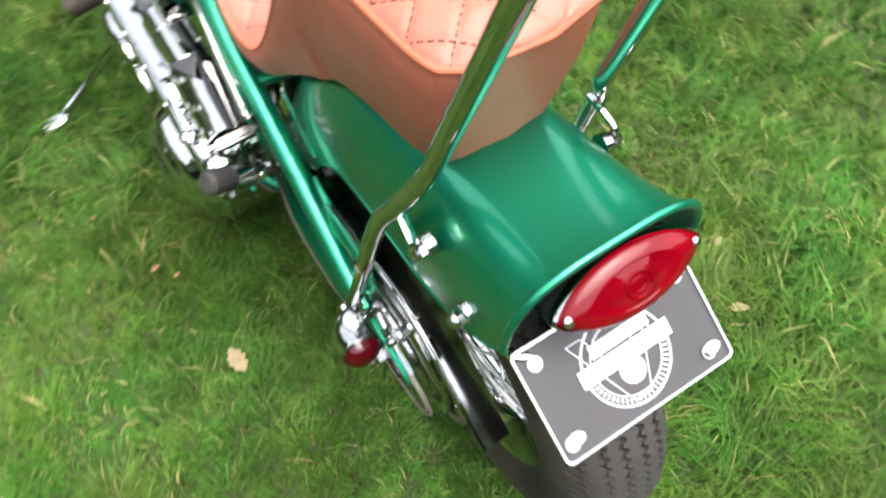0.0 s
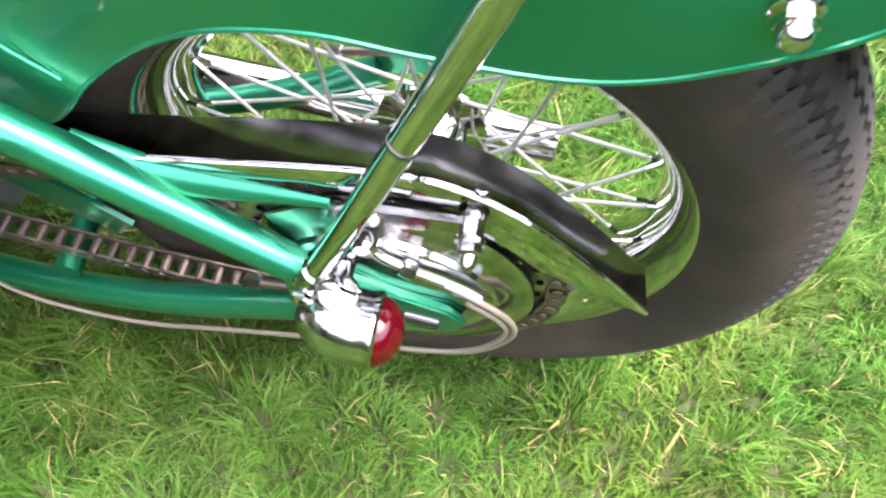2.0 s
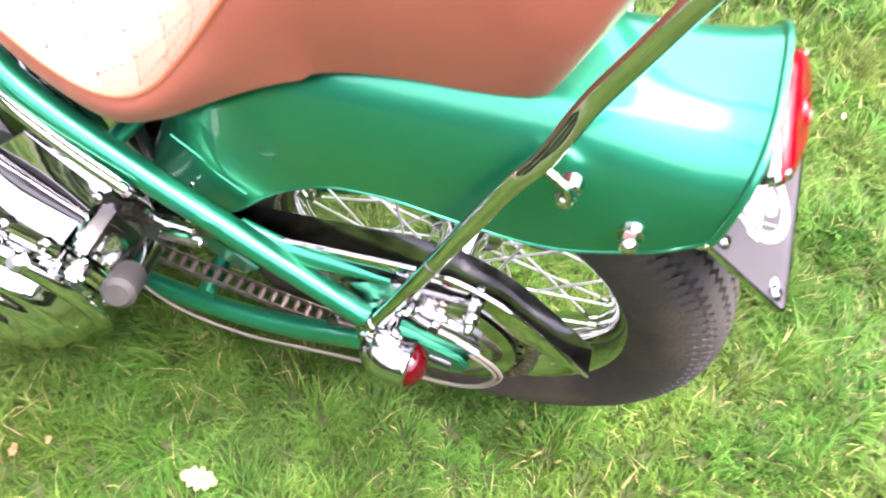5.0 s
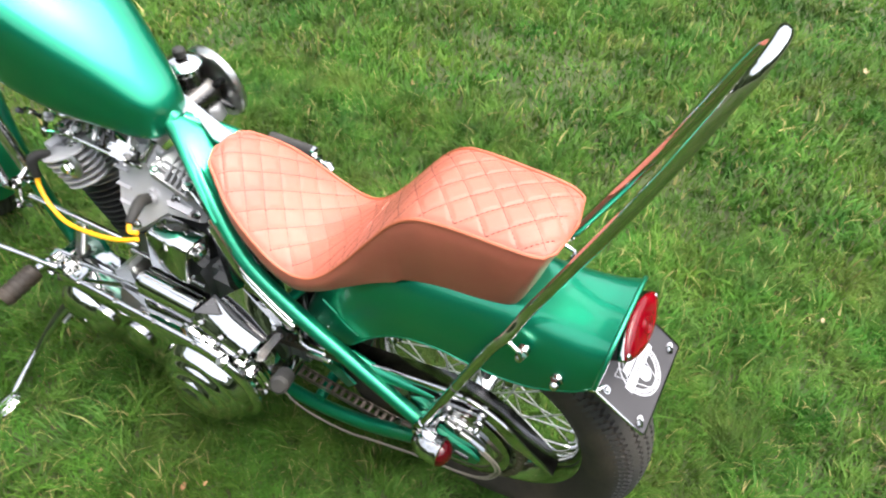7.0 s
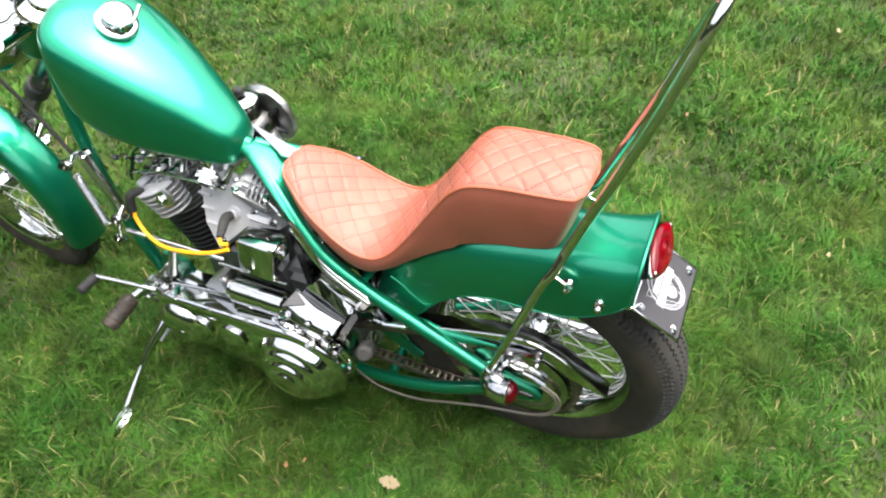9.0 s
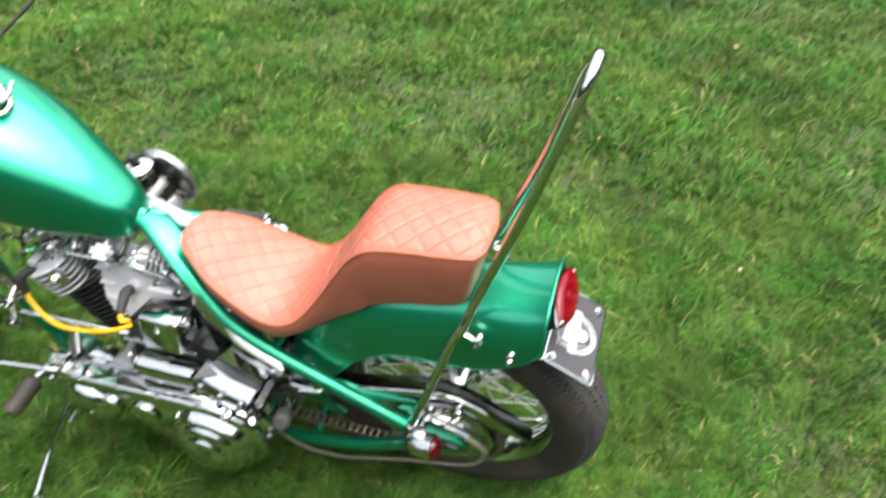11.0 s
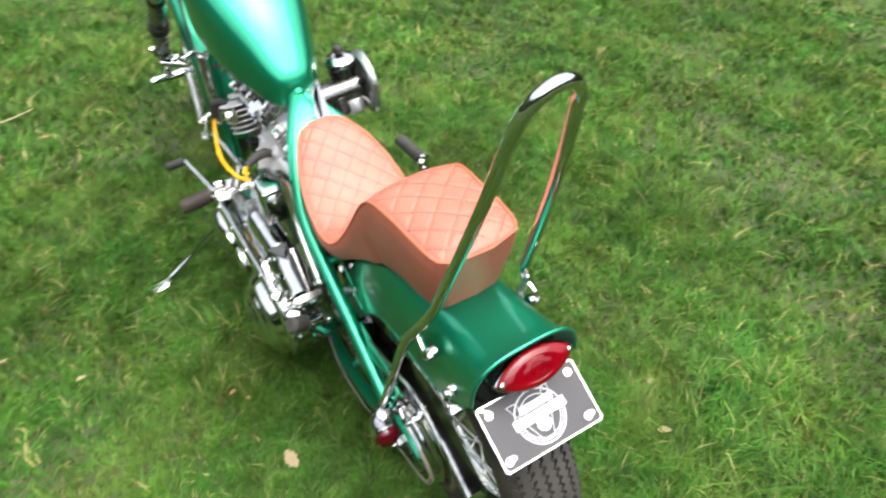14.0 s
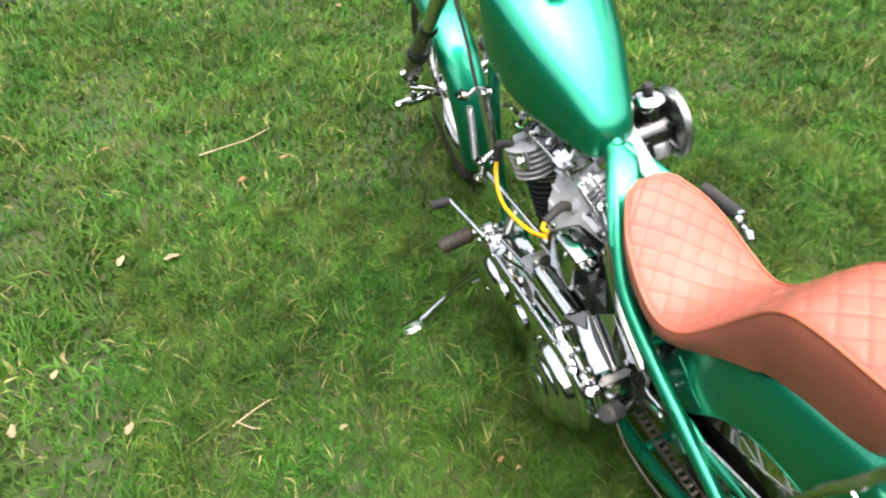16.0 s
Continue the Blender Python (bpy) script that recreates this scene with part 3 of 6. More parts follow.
# ---- number plate ----
PC = Vector((-0.002, -0.2290, 0.5995))
PV = Vector((0, 0.84, 0.545)).normalized()
PU = Vector((1, 0, -0.03)).normalized()
PN = PU.cross(PV)


def on_plate(u, v, d=0.0):
    return PC + PU * u + PV * v + PN * d


def flat_shape(pts, d0, d1):
    bm = bmesh.new()
    rings(bm, [[on_plate(u, v, d0) for u, v in pts], [on_plate(u, v, d1) for u, v in pts]])
    return bm


def rounded(w, h, r, seg=5):
    out = []
    for cx, cy, a0 in ((w - r, h - r, 0), (-w + r, h - r, 90), (-w + r, -h + r, 180), (w - r, -h + r, 270)):
        for k in range(seg + 1):
            a = radians(a0 + 90 * k / seg)
            out.append((cx + r * math.cos(a), cy + r * math.sin(a)))
    return out


plate = part("number_plate", flat_shape(rounded(0.0822, 0.0470, 0.0055), -0.0015, 0.0), PLATE, bike, "dark grey plate with white emblem in a chrome frame")
outer, inner_r = rounded(0.0835, 0.0483, 0.006), rounded(0.0812, 0.0460, 0.005)
fr = bmesh.new()
rings(fr, [[on_plate(u, v, -0.002) for u, v in outer], [on_plate(u, v, 0.002) for u, v in outer], [on_plate(u, v, 0.002) for u, v in inner_r], [on_plate(u, v, -0.002) for u, v in inner_r]], closed=True)
part("plate_frame", fr, CHROME, plate)
for u, v in ((-0.0680, 0.033), (0.0680, 0.033), (-0.0680, -0.033), (0.0680, -0.033)):
    slot = [(u + (0.009 if v < 0 else 0.0062) * math.cos(a), v + 0.0052 * math.sin(a)) for a in (2 * math.pi * j / 16 for j in range(16))]
    part("plate_slot", flat_shape(slot, 0.0005, 0.0012), PRINT if v < 0 else PLATE, plate)
    bolt(plate, on_plate(u - (0.004 if v < 0 else 0), v - (0.001 if v < 0 else 0), 0.0012), PN, 0.0042, 0.004)
# emblem: a wheel-shaped ring, a V and two banners, with unreadable lettering as bars
for r0, r1 in ((0.0395, 0.0375), (0.0312, 0.0300)):
    rg = bmesh.new()
    rings(rg, [[on_plate(r * math.cos(a) , r * math.sin(a) - 0.001, d) for a in (2 * math.pi * j / 48 for j in range(48))] for r, d in ((r0, 0.0004), (r0, 0.0009), (r1, 0.0009), (r1, 0.0004))], closed=True)
    part("emblem_ring", rg, PRINT, plate)
for j in range(26):
    a = radians(188 + 164 * j / 25)
    c, s = math.cos(a), math.sin(a)
    q = [(r * math.cos(a + e), r * math.sin(a + e) - 0.001) for r, e in ((0.0322, -0.026), (0.0362, -0.022), (0.0362, 0.022), (0.0322, 0.026))]
    part("emblem_bar", flat_shape(q, 0.0004, 0.0009), PRINT, plate, smooth=False)


def outlined(pts, w=0.0011):
    lp = [on_plate(u, v, 0.0008) for u, v in pts]
    bm = bmesh.new()
    for a, b in zip(lp, lp[1:] + lp[:1]):
        rod(a, b, w * 0.6, 0.0001, 6, bm)
    return bm


part("emblem_v", outlined([(-0.041, 0.030), (-0.027, 0.030), (-0.003, -0.022), (0.020, 0.034), (0.031, 0.034), (0.006, -0.034), (-0.010, -0.034)]), PRINT, plate)
part("emblem_dot", flat_shape([(0.0115 * math.cos(a), 0.0115 * math.sin(a) - 0.012) for a in (2 * math.pi * j / 24 for j in range(24))], 0.0004, 0.0009), PRINT, plate)


def banner(u0, u1, v, h, tip):
    return [(u0, v - h), (u1, v - h + tip), (u1, v + h + tip), (u0, v + h)]


part("emblem_banner", flat_shape(banner(-0.043, 0.044, 0.0015, 0.0072, 0.001), 0.0010, 0.0016), PRINT, plate, smooth=False)
part("emblem_banner", flat_shape(banner(-0.026, 0.030, 0.0165, 0.0055, 0.001), 0.0010, 0.0016), PRINT, plate, smooth=False)
for u, wd in ((-0.034, 0.009), (-0.022, 0.009), (-0.007, 0.014), (0.009, 0.009), (0.022, 0.012), (0.034, 0.007)):
    part("emblem_bar", flat_shape([(u - wd / 2, -0.0012), (u + wd / 2, -0.0012), (u + wd / 2, 0.0032), (u - wd / 2, 0.0032)], 0.0017, 0.002), STEEL, plate, smooth=False)
# the plate's bracket under the fender
part("plate_bracket", tube([(-0.075, -0.150, 0.612), (-0.082, -0.185, 0.624), (-0.070, -0.196, 0.622)], 0.004, 8, 5), CHROME, plate)
part("plate_bracket", rod((0.0, -0.150, 0.604), (0.0, -0.215, 0.597), 0.008), BLACK, plate)

# ---- sissy bar ----
sissy_path = [(-0.135, 0.044, 0.385), (-0.122, -0.004, 0.530), (-0.109, -0.043, 0.645), (-0.098, -0.062, 0.682), (-0.078, -0.078, 0.722), (-0.071, -0.100, 0.780),
              (-0.052, -0.165, 0.955), (-0.037, -0.205, 1.078), (-0.026, -0.217, 1.112), (-0.008, -0.222, 1.126)]
whole = sissy_path + [(-x, y, z) for x, y, z in sissy_path[::-1]]
sissy = part("sissy_bar", tube(whole, 0.0081, 16, 8), CHROME, bike, "tall chrome sissy bar hoop")
for s in (-1, 1):
    rg = bmesh.new()
    rod((s * 0.1219, -0.0040, 0.530), (s * 0.1217, -0.0050, 0.533), 0.0089, 0.0006, 18, rg)
    part("collar", rg, DARKSTEEL, sissy)
    foot = bmesh.new()
    rod((s * 0.137, 0.050, 0.366), (s * 0.134, 0.041, 0.394), 0.0105, 0.003, 14, foot)
    lathe([(0, 0.011), (0.004, 0.011), (0.006, 0.008), (0.012, 0.008), (0.014, 0.006)], (s * 0.137, 0.050, 0.370), (s, 0, 0), 6, foot)
    part("foot_clamp", foot, CHROME, sissy)

# ---- seat ----
SEAT_W = ((0.497, 0.016), (0.490, 0.038), (0.470, 0.054), (0.430, 0.079), (0.380, 0.094), (0.320, 0.101), (0.260, 0.097), (0.200, 0.087), (0.140, 0.079), (0.090, 0.075), (0.030, 0.071), (-0.040, 0.068), (-0.075, 0.062), (-0.088, 0.048), (-0.094, 0.010))
SEAT_Z = ((0.497, 0.690), (0.470, 0.677), (0.430, 0.650), (0.390, 0.622), (0.350, 0.596), (0.310, 0.581), (0.275, 0.585), (0.240, 0.612), (0.200, 0.664), (0.160, 0.724), (0.125, 0.774), (0.095, 0.800), (0.060, 0.809), (0.000, 0.813), (-0.060, 0.814), (-0.094, 0.812))
SEAT_B = ((0.497, 0.672), (0.460, 0.632), (0.410, 0.580), (0.360, 0.543), (0.310, 0.531), (0.260, 0.553), (0.200, 0.596), (0.150, 0.630), (0.100, 0.655), (0.050, 0.668), (0.000, 0.674), (-0.060, 0.682), (-0.094, 0.684))


def seat_arc(y):
    """Length along the seat's top line, so that the quilting keeps its size on the slope."""
    total, step, a = 0.0, 0.004, 0.497
    while a > y:
        b = max(y, a - step)
        total += math.hypot(a - b, lerp_table(SEAT_Z, a) - lerp_table(SEAT_Z, b))
        a = b
    return total


def seat_top(y, u, quilt=True, arc=None):
    """A point of the seat's upholstered top; u runs from -1 to 1 across it."""
    w, z = lerp_table(SEAT_W, y), lerp_table(SEAT_Z, y)
    dome = 0.016 if y > 0.2 else 0.013
    crown = dome * (1 - abs(u) ** 2.4)
    ends = min(1.0, (0.497 - y) / 0.03, (y + 0.094) / 0.03)
    crown *= max(0.0, ends) ** 0.5
    x = u * w
    if quilt:
        s = arc if arc is not None else seat_arc(y)
        g = 0.044
        puff = min(1.0, (0.5 - max(abs(((s + x) / g) % 1 - 0.5), abs(((s - x) / g) % 1 - 0.5))) * 2 / 0.36)
        edge_fade = min(1.0, (1 - abs(u)) / 0.10)
        crown += 0.0024 * (1 - (1 - puff) ** 2) * edge_fade - 0.0012
    return Vector((x, y, z + crown))


def make_seat():
    ys = [0.497 - 0.591 * i / 230 for i in range(231)]
    arcs, total = [], 0.0
    for i, y in enumerate(ys):
        if i:
            total += math.hypot(ys[i - 1] - y, lerp_table(SEAT_Z, ys[i - 1]) - lerp_table(SEAT_Z, y))
        arcs.append(total)
    cols = [k / 28 - 1 for k in range(57)]
    bm = bmesh.new()
    rows = [[bm.verts.new(seat_top(y, u, True, a)) for u in cols] for y, a in zip(ys, arcs)]
    for a, b in zip(rows, rows[1:]):
        for k in range(len(a) - 1):
            bm.faces.new((a[k], a[k + 1], b[k + 1], b[k]))
    bm2 = bmesh.new()
    # side band down to the base, round the whole outline
    out = [(y, -1) for y in ys[::3]] + [(y, 1) for y in ys[::-3]]
    loops = []
    for f in (0.0, 0.04, 0.2, 0.45, 0.7, 0.9, 1.0):
        loop = []
        for y, s in out:
            w, z, b = lerp_table(SEAT_W, y), lerp_table(SEAT_Z, y), lerp_table(SEAT_B, y)
            taper = 0.012 if y < 0.12 else 0.006
            bulge = 0.0035 * math.sin(math.pi * f) - taper * f * f + (0.0025 if 0 < f < 0.5 else 0)
            yy = y + (0.034 * f * max(0.0, min(1.0, (0.02 - y) / 0.11)))
            loop.append(Vector((s * max(0.004, w + bulge), yy, z + (b - z) * f - 0.0008)))
        loops.append(loop)
    rings(bm2, loops, caps=False)
    seat = part("seat", bm2, LEATHER, bike, "two-step tan leather seat with smooth sides")
    part("quilted_top", bm, LEATHER, seat, "diamond-stitched tan leather top")
    rim = [seat_top(y, -1, False) + Vector((-0.001, 0, -0.0005)) for y in ys[::4]] + [seat_top(y, 1, False) + Vector((0.001, 0, -0.0005)) for y in ys[::-4]]
    part("piping", tube(rim, 0.0027, 8, 1, closed=True), PIPING, seat)
    # stitch lines along both diagonals
    bm3 = bmesh.new()
    g = 0.044
    span = arcs[-1]

    def y_at(s):
        k = int(np.searchsorted(arcs, s))
        if k <= 0:
            return ys[0]
        if k >= len(arcs):
            return ys[-1]
        f = (s - arcs[k - 1]) / (arcs[k] - arcs[k - 1])
        return ys[k - 1] + (ys[k] - ys[k - 1]) * f
    for sign in (1, -1):
        k = -4
        while k * g < span + 0.2:
            run = []
            for j in range(-96, 97):
                x = j * 0.00095
                s = (k + 0.0) * g - sign * x
                if 0.012 < s < span - 0.012:
                    y = y_at(s)
                    w = lerp_table(SEAT_W, y)
                    if abs(x) < w * 0.95 and j % 5:
                        run.append(seat_top(y, x / w, True, s) + Vector((0, 0, 0.0003)))
                        continue
                if len(run) > 1:
                    tube(run, 0.0009, 5, 1, bm=bm3)
                run = []
            if len(run) > 1:
                tube(run, 0.0009, 5, 1, bm=bm3)
            k += 1
    st = part("stitching", bm3, THREAD, seat, "dark brown diamond stitching")
    st["kind"] = "stuff"
    base = plate_shape([(0.45, 0.63), (0.36, 0.548), (0.31, 0.536), (0.26, 0.556), (0.20, 0.60), (0.20, 0.585), (0.26, 0.54), (0.31, 0.52), (0.36, 0.532), (0.45, 0.615)], -0.05, 0.05, 0.004)
    part("seat_pan", base, BLACK, seat)


make_seat()

# ---- frame ----
def frame_tube(pts, r=0.0145, name="frame_tube", parent=None):
    return part(name, tube(pts, r, 16, 8), GREEN, parent or frame_back)


frame_back = part("frame", tube([(0, 0.99, 0.88), (0, 0.86, 0.80), (0, 0.70, 0.725), (0, 0.598, 0.690)], 0.019, 18, 8), GREEN, bike, "green painted rigid tubular frame")
part("lug", lathe([(0, 0.020), (0.003, 0.026), (0.016, 0.026), (0.020, 0.020)], (0, 0.612, 0.692), (0, -0.93, -0.36), 22), GREEN, frame_back)
for s in (-1, 1):
    frame_tube([(s * 0.010, 0.585, 0.690), (s * 0.034, 0.540, 0.672), (s * 0.068, 0.480, 0.632), (s * 0.092, 0.430, 0.582), (s * 0.103, 0.385, 0.537), (s * 0.107, 0.300, 0.476), (s * 0.113, 0.200, 0.426), (s * 0.123, 0.060, 0.362)], [0.0165, 0.0145, 0.0145, 0.0145, 0.0145, 0.0145, 0.0145, 0.0135])
    frame_tube([(s * 0.095, 0.470, 0.135), (s * 0.104, 0.400, 0.145), (s * 0.109, 0.300, 0.160), (s * 0.114, 0.180, 0.207), (s * 0.118, 0.060, 0.283)], 0.0145)
    frame_tube([(s * 0.020, 1.020, 0.820), (s * 0.050, 1.005, 0.715), (s * 0.076, 0.980, 0.620), (s * 0.100, 0.945, 0.480), (s * 0.106, 0.915, 0.340), (s * 0.102, 0.880, 0.180), (s * 0.095, 0.760, 0.125), (s * 0.092, 0.560, 0.130), (s * 0.090, 0.420, 0.200)], 0.0145)
    # axle plates
    outline = [(0.075, 0.372), (0.045, 0.372), (-0.010, 0.352), (-0.045, 0.345), (-0.058, 0.330), (-0.054, 0.312), (-0.030, 0.304), (0.030, 0.285), (0.070, 0.272)]
    axle = part("axle_plate", plate_shape(outline, s * 0.1195, s * 0.127, 0.002), GREEN, frame_back)
    # black bar on the uncut plate stands in for the axle slot's shade
    part("axle_slot", rod((s * 0.1270, -0.040, 0.325), (s * 0.1270, 0.005, 0.328), 0.0055, 0.001, 12), BLACK, axle)
    nut = bmesh.new()
    lathe([(0, 0.017), (0.003, 0.017), (0.0032, 0.014), (0.014, 0.014), (0.017, 0.010), (0.024, 0.009)], (s * 0.127, 0.0, 0.326), (s, 0, 0), 6, nut)
    part("axle_nut", nut, OLDCHROME, axle)
    part("chain_adjuster", rod((s * 0.118, 0.012, 0.322), (s * 0.116, 0.112, 0.293), 0.0042, 0.001, 10), CHAIN, axle)
    part("adjuster_nut", rod((s * 0.116, 0.096, 0.296), (s * 0.116, 0.112, 0.2925), 0.0070, 0.002, 6), OLDCHROME, axle)
gus = bmesh.new()
GUS = ((0.606, 0.0190, 0.0190, 0.6925), (0.575, 0.032, 0.0190, 0.6860), (0.545, 0.050, 0.0190, 0.6745), (0.510, 0.070, 0.0188, 0.6550), (0.478, 0.086, 0.0186, 0.6320), (0.450, 0.099, 0.0180, 0.6060))
rings(gus, [[Vector((w * math.cos(a) * (1 if math.cos(a) < 0 else 0.45), y, z + h * math.copysign(abs(math.sin(a)) ** 0.6, math.sin(a)))) for a in (2 * math.pi * j / 32 for j in range(32))] for y, w, h, z in GUS])
part("gusset", gus, GREEN, frame_back)
# cross pieces behind the gearbox and under the seat
frame_tube([(-0.106, 0.325, 0.494), (0, 0.318, 0.488), (0.106, 0.325, 0.494)], 0.009)
frame_tube([(-0.106, 0.300, 0.185), (0, 0.305, 0.185), (0.106, 0.300, 0.185)], 0.012)
part("bracket", plate_shape([(0.375, 0.330), (0.330, 0.350), (0.230, 0.250), (0.250, 0.225)], -0.075, -0.070), GREEN, frame_back)
part("neck", lathe([(0, 0.030), (0.01, 0.034), (0.13, 0.034), (0.14, 0.030)], (0, 0.985, 0.940), (0, 0.62, -0.78), 22), GREEN, frame_back)

part("guard_strut", tube([(-0.104, 0.205, 0.418), (-0.104, 0.140, 0.412), (-0.106, 0.040, 0.428)], [0.014, 0.011, 0.003], 12, 6, flat=0.45), GREEN, frame_back)

# steel line that runs below the lower stay and round the drum
anchor_line = part("brake_line", tube([(-0.105, 0.440, 0.200), (-0.118, 0.390, 0.158), (-0.121, 0.337, 0.124), (-0.122, 0.242, 0.128), (-0.122, 0.150, 0.168), (-0.122, 0.069, 0.203), (-0.122, -0.029, 0.236), (-0.122, -0.074, 0.267), (-0.121, -0.094, 0.312), (-0.121, -0.087, 0.343), (-0.122, -0.059, 0.369), (-0.123, -0.044, 0.377)], 0.0022, 8, 8), CABLE, bike, "thin steel-braided brake line")
part("return_line", tube([(-0.108, 0.440, 0.205), (-0.119, 0.390, 0.164), (-0.1225, 0.337, 0.130), (-0.1235, 0.242, 0.134), (-0.1235, 0.150, 0.174), (-0.1235, 0.069, 0.209), (-0.1235, -0.029, 0.242), (-0.1235, -0.070, 0.272), (-0.1225, -0.088, 0.313), (-0.1225, -0.081, 0.340), (-0.1235, -0.055, 0.364)], 0.0018, 8, 8), CABLE, anchor_line)
part("hose_sleeve", tube([(-0.1215, -0.062, 0.370), (-0.122, -0.050, 0.379), (-0.122, -0.036, 0.386)], 0.0034, 10, 6), PLASTIC, anchor_line, "pale plastic hose sleeve")
cal = bmesh.new()
lathe([(0, 0.02), (0, 0.100), (0.004, 0.1035), (0.010, 0.1035), (0.0135, 0.099), (0.0150, 0.088), (0.0175, 0.080), (0.0215, 0.0785), (0.0235, 0.074), (0.026, 0.055), (0.0275, 0.034), (0.028, 0.01)], (-0.092, 0.0, 0.325), (-1, 0, 0), 56, cal)
anchor = part("brake_plate", cal, OLDCHROME, bike, "pitted chrome rear brake backing plate")
part("banjo", lathe([(0, 0.008), (0.003, 0.0088), (0.008, 0.0088), (0.011, 0.006)], (-0.112, 0.016, 0.403), (-1, 0, 0.2), 20), OLDCHROME, anchor)
part("banjo_arm", tube([(-0.118, 0.014, 0.404), (-0.120, 0.004, 0.398), (-0.121, -0.010, 0.393)], 0.0042, 10, 6), OLDCHROME, anchor)
part("banjo_nut", rod((-0.121, -0.008, 0.3935), (-0.1215, -0.018, 0.3905), 0.0068, 0.0015, 6), OLDCHROME, anchor)
part("brake_strut", plate_shape([(0.085, 0.398), (0.060, 0.420), (0.010, 0.436), (-0.046, 0.447), (-0.052, 0.440), (-0.044, 0.433), (0.006, 0.420), (0.030, 0.404), (0.078, 0.388)], -0.109, -0.104, 0.001), OLDCHROME, anchor)
part("line_fitting", rod((-0.1215, -0.017, 0.391), (-0.122, -0.038, 0.385), 0.0040, 0.001, 10), STEEL, anchor)

# ---- chain guard ----
GUARD = ((0.330, 0.366), (0.235, 0.397), (0.161, 0.4200), (0.090, 0.4420), (0.0175, 0.4625), (-0.0274, 0.4655), (-0.0762, 0.4460), (-0.1234, 0.4090), (-0.1765, 0.3600))
line = curve_through([(0, y, z) for y, z in GUARD], 8)
secs = []
for i, p in enumerate(line):
    d = (line[min(i + 1, len(line) - 1)] - line[max(i - 1, 0)]).normalized()
    inw = Vector((0, d.z, -d.y))
    if inw.z > 0:
        inw = -inw
    drop = 0.016 + 0.018 * max(0.0, min(1.0, (0.06 - p.y) / 0.06))
    drop *= max(0.06, min(1.0, (p.y + 0.178) / 0.060)) ** 0.8
    fall = 0.003 * max(0.0, min(1.0, (0.05 - p.y) / 0.08))
    across = [(-0.1000, drop), (-0.1005, 0.004), (-0.0995, 0.0010), (-0.0975, 0.0), (-0.092, 0.0), (-0.084, fall * 0.3), (-0.074, fall * 0.7), (-0.0665, fall), (-0.0655, 0.001 + fall), (-0.0655, 0.010 + fall)]
    secs.append([Vector((x, p.y, p.z)) + inw * k for x, k in across])


def guard_sheet(lo, hi):
    bm = bmesh.new()
    vs = [[bm.verts.new(p) for p in s[lo:hi]] for s in secs]
    for a, b in zip(vs, vs[1:]):
        for k in range(len(a) - 1):
            bm.faces.new((a[k], a[k + 1], b[k + 1], b[k]))
    bmesh.ops.recalc_face_normals(bm, faces=bm.faces)
    bmesh.ops.solidify(bm, geom=bm.faces[:], thickness=0.0016)
    return bm


guard = part("chain_guard", guard_sheet(0, 4), CHROME, bike, "curved chrome chain guard, its top coloured as dark reflection")
part("guard_top", guard_sheet(3, 10), GUARD_DARKENED, guard, "dusty chrome top coloured dark for its reflections")
part("guard_edge", tube([Vector((-0.1005, p.y, p.z + 0.0004)) for p in line], 0.0019, 8, 1), CHROME, guard)
gb = bmesh.new()
rod((-0.099, -0.045, 0.446), (-0.126, -0.047, 0.440), 0.0072, 0.002, 6, gb)
lathe([(0, 0.0095), (0.003, 0.0095)], (-0.103, -0.045, 0.445), (-1, 0, -0.2), 18, gb)
lathe([(0, 0.0090), (0.003, 0.0090)], (-0.116, -0.046, 0.442), (-1, 0, -0.2), 18, gb)
lathe([(0, 0.0055), (0.006, 0.0050), (0.009, 0.0025)], (-0.126, -0.047, 0.440), (-1, 0, -0.2), 14, gb)
part("guard_stud", gb, OLDCHROME, guard)
part("guard_stay", rod((-0.098, -0.045, 0.446), (-0.094, -0.046, 0.464), 0.0045, 0.001, 8), OLDCHROME, guard)

# ---- drive chain: single links on two runs ----
link_me = bmesh.new()
for s in (-1, 1):
    out = [(0.0076 * math.cos(a) - 0.007, 0.0076 * math.sin(a)) for a in (radians(90 + 20 * j) for j in range(10))] + [(0.0076 * math.cos(a) + 0.007, 0.0076 * math.sin(a)) for a in (radians(270 + 20 * j) for j in range(10))]
    merge(link_me, plate_shape([(y, z) for y, z in out], s * 0.0092 - 0.0011, s * 0.0092 + 0.0011))
rod((-0.0115, -0.007, 0), (0.0115, -0.007, 0), 0.0042, 0.0005, 8, link_me)
link_me = finish(link_me, "chain_link", CHAIN)
chain = part("chain", rod((-0.088, 0.42, 0.258), (-0.080, 0.42, 0.258), 0.04, 0.002, 20), STEEL, bike, "greasy steel drive chain on its front sprocket")
runs = [((0.42, 0.300), (0.0, 0.444)), ((0.0, 0.206), (0.42, 0.215))]
loop_pts = []
for a, b in runs:
    k = int(math.dist(a, b) / 0.0159)
    loop_pts += [(a[0] + (b[0] - a[0]) * i / k, a[1] + (b[1] - a[1]) * i / k - 0.010 * math.sin(math.pi * i / k) * (1 if a[0] < b[0] else 0.2)) for i in range(k)]
    if a[0] > b[0]:
        for i in range(24):
            t = math.pi / 2 + math.pi * (i + 0.5) / 24
            loop_pts.append((0.119 * math.cos(t), 0.325 + 0.119 * math.sin(t)))
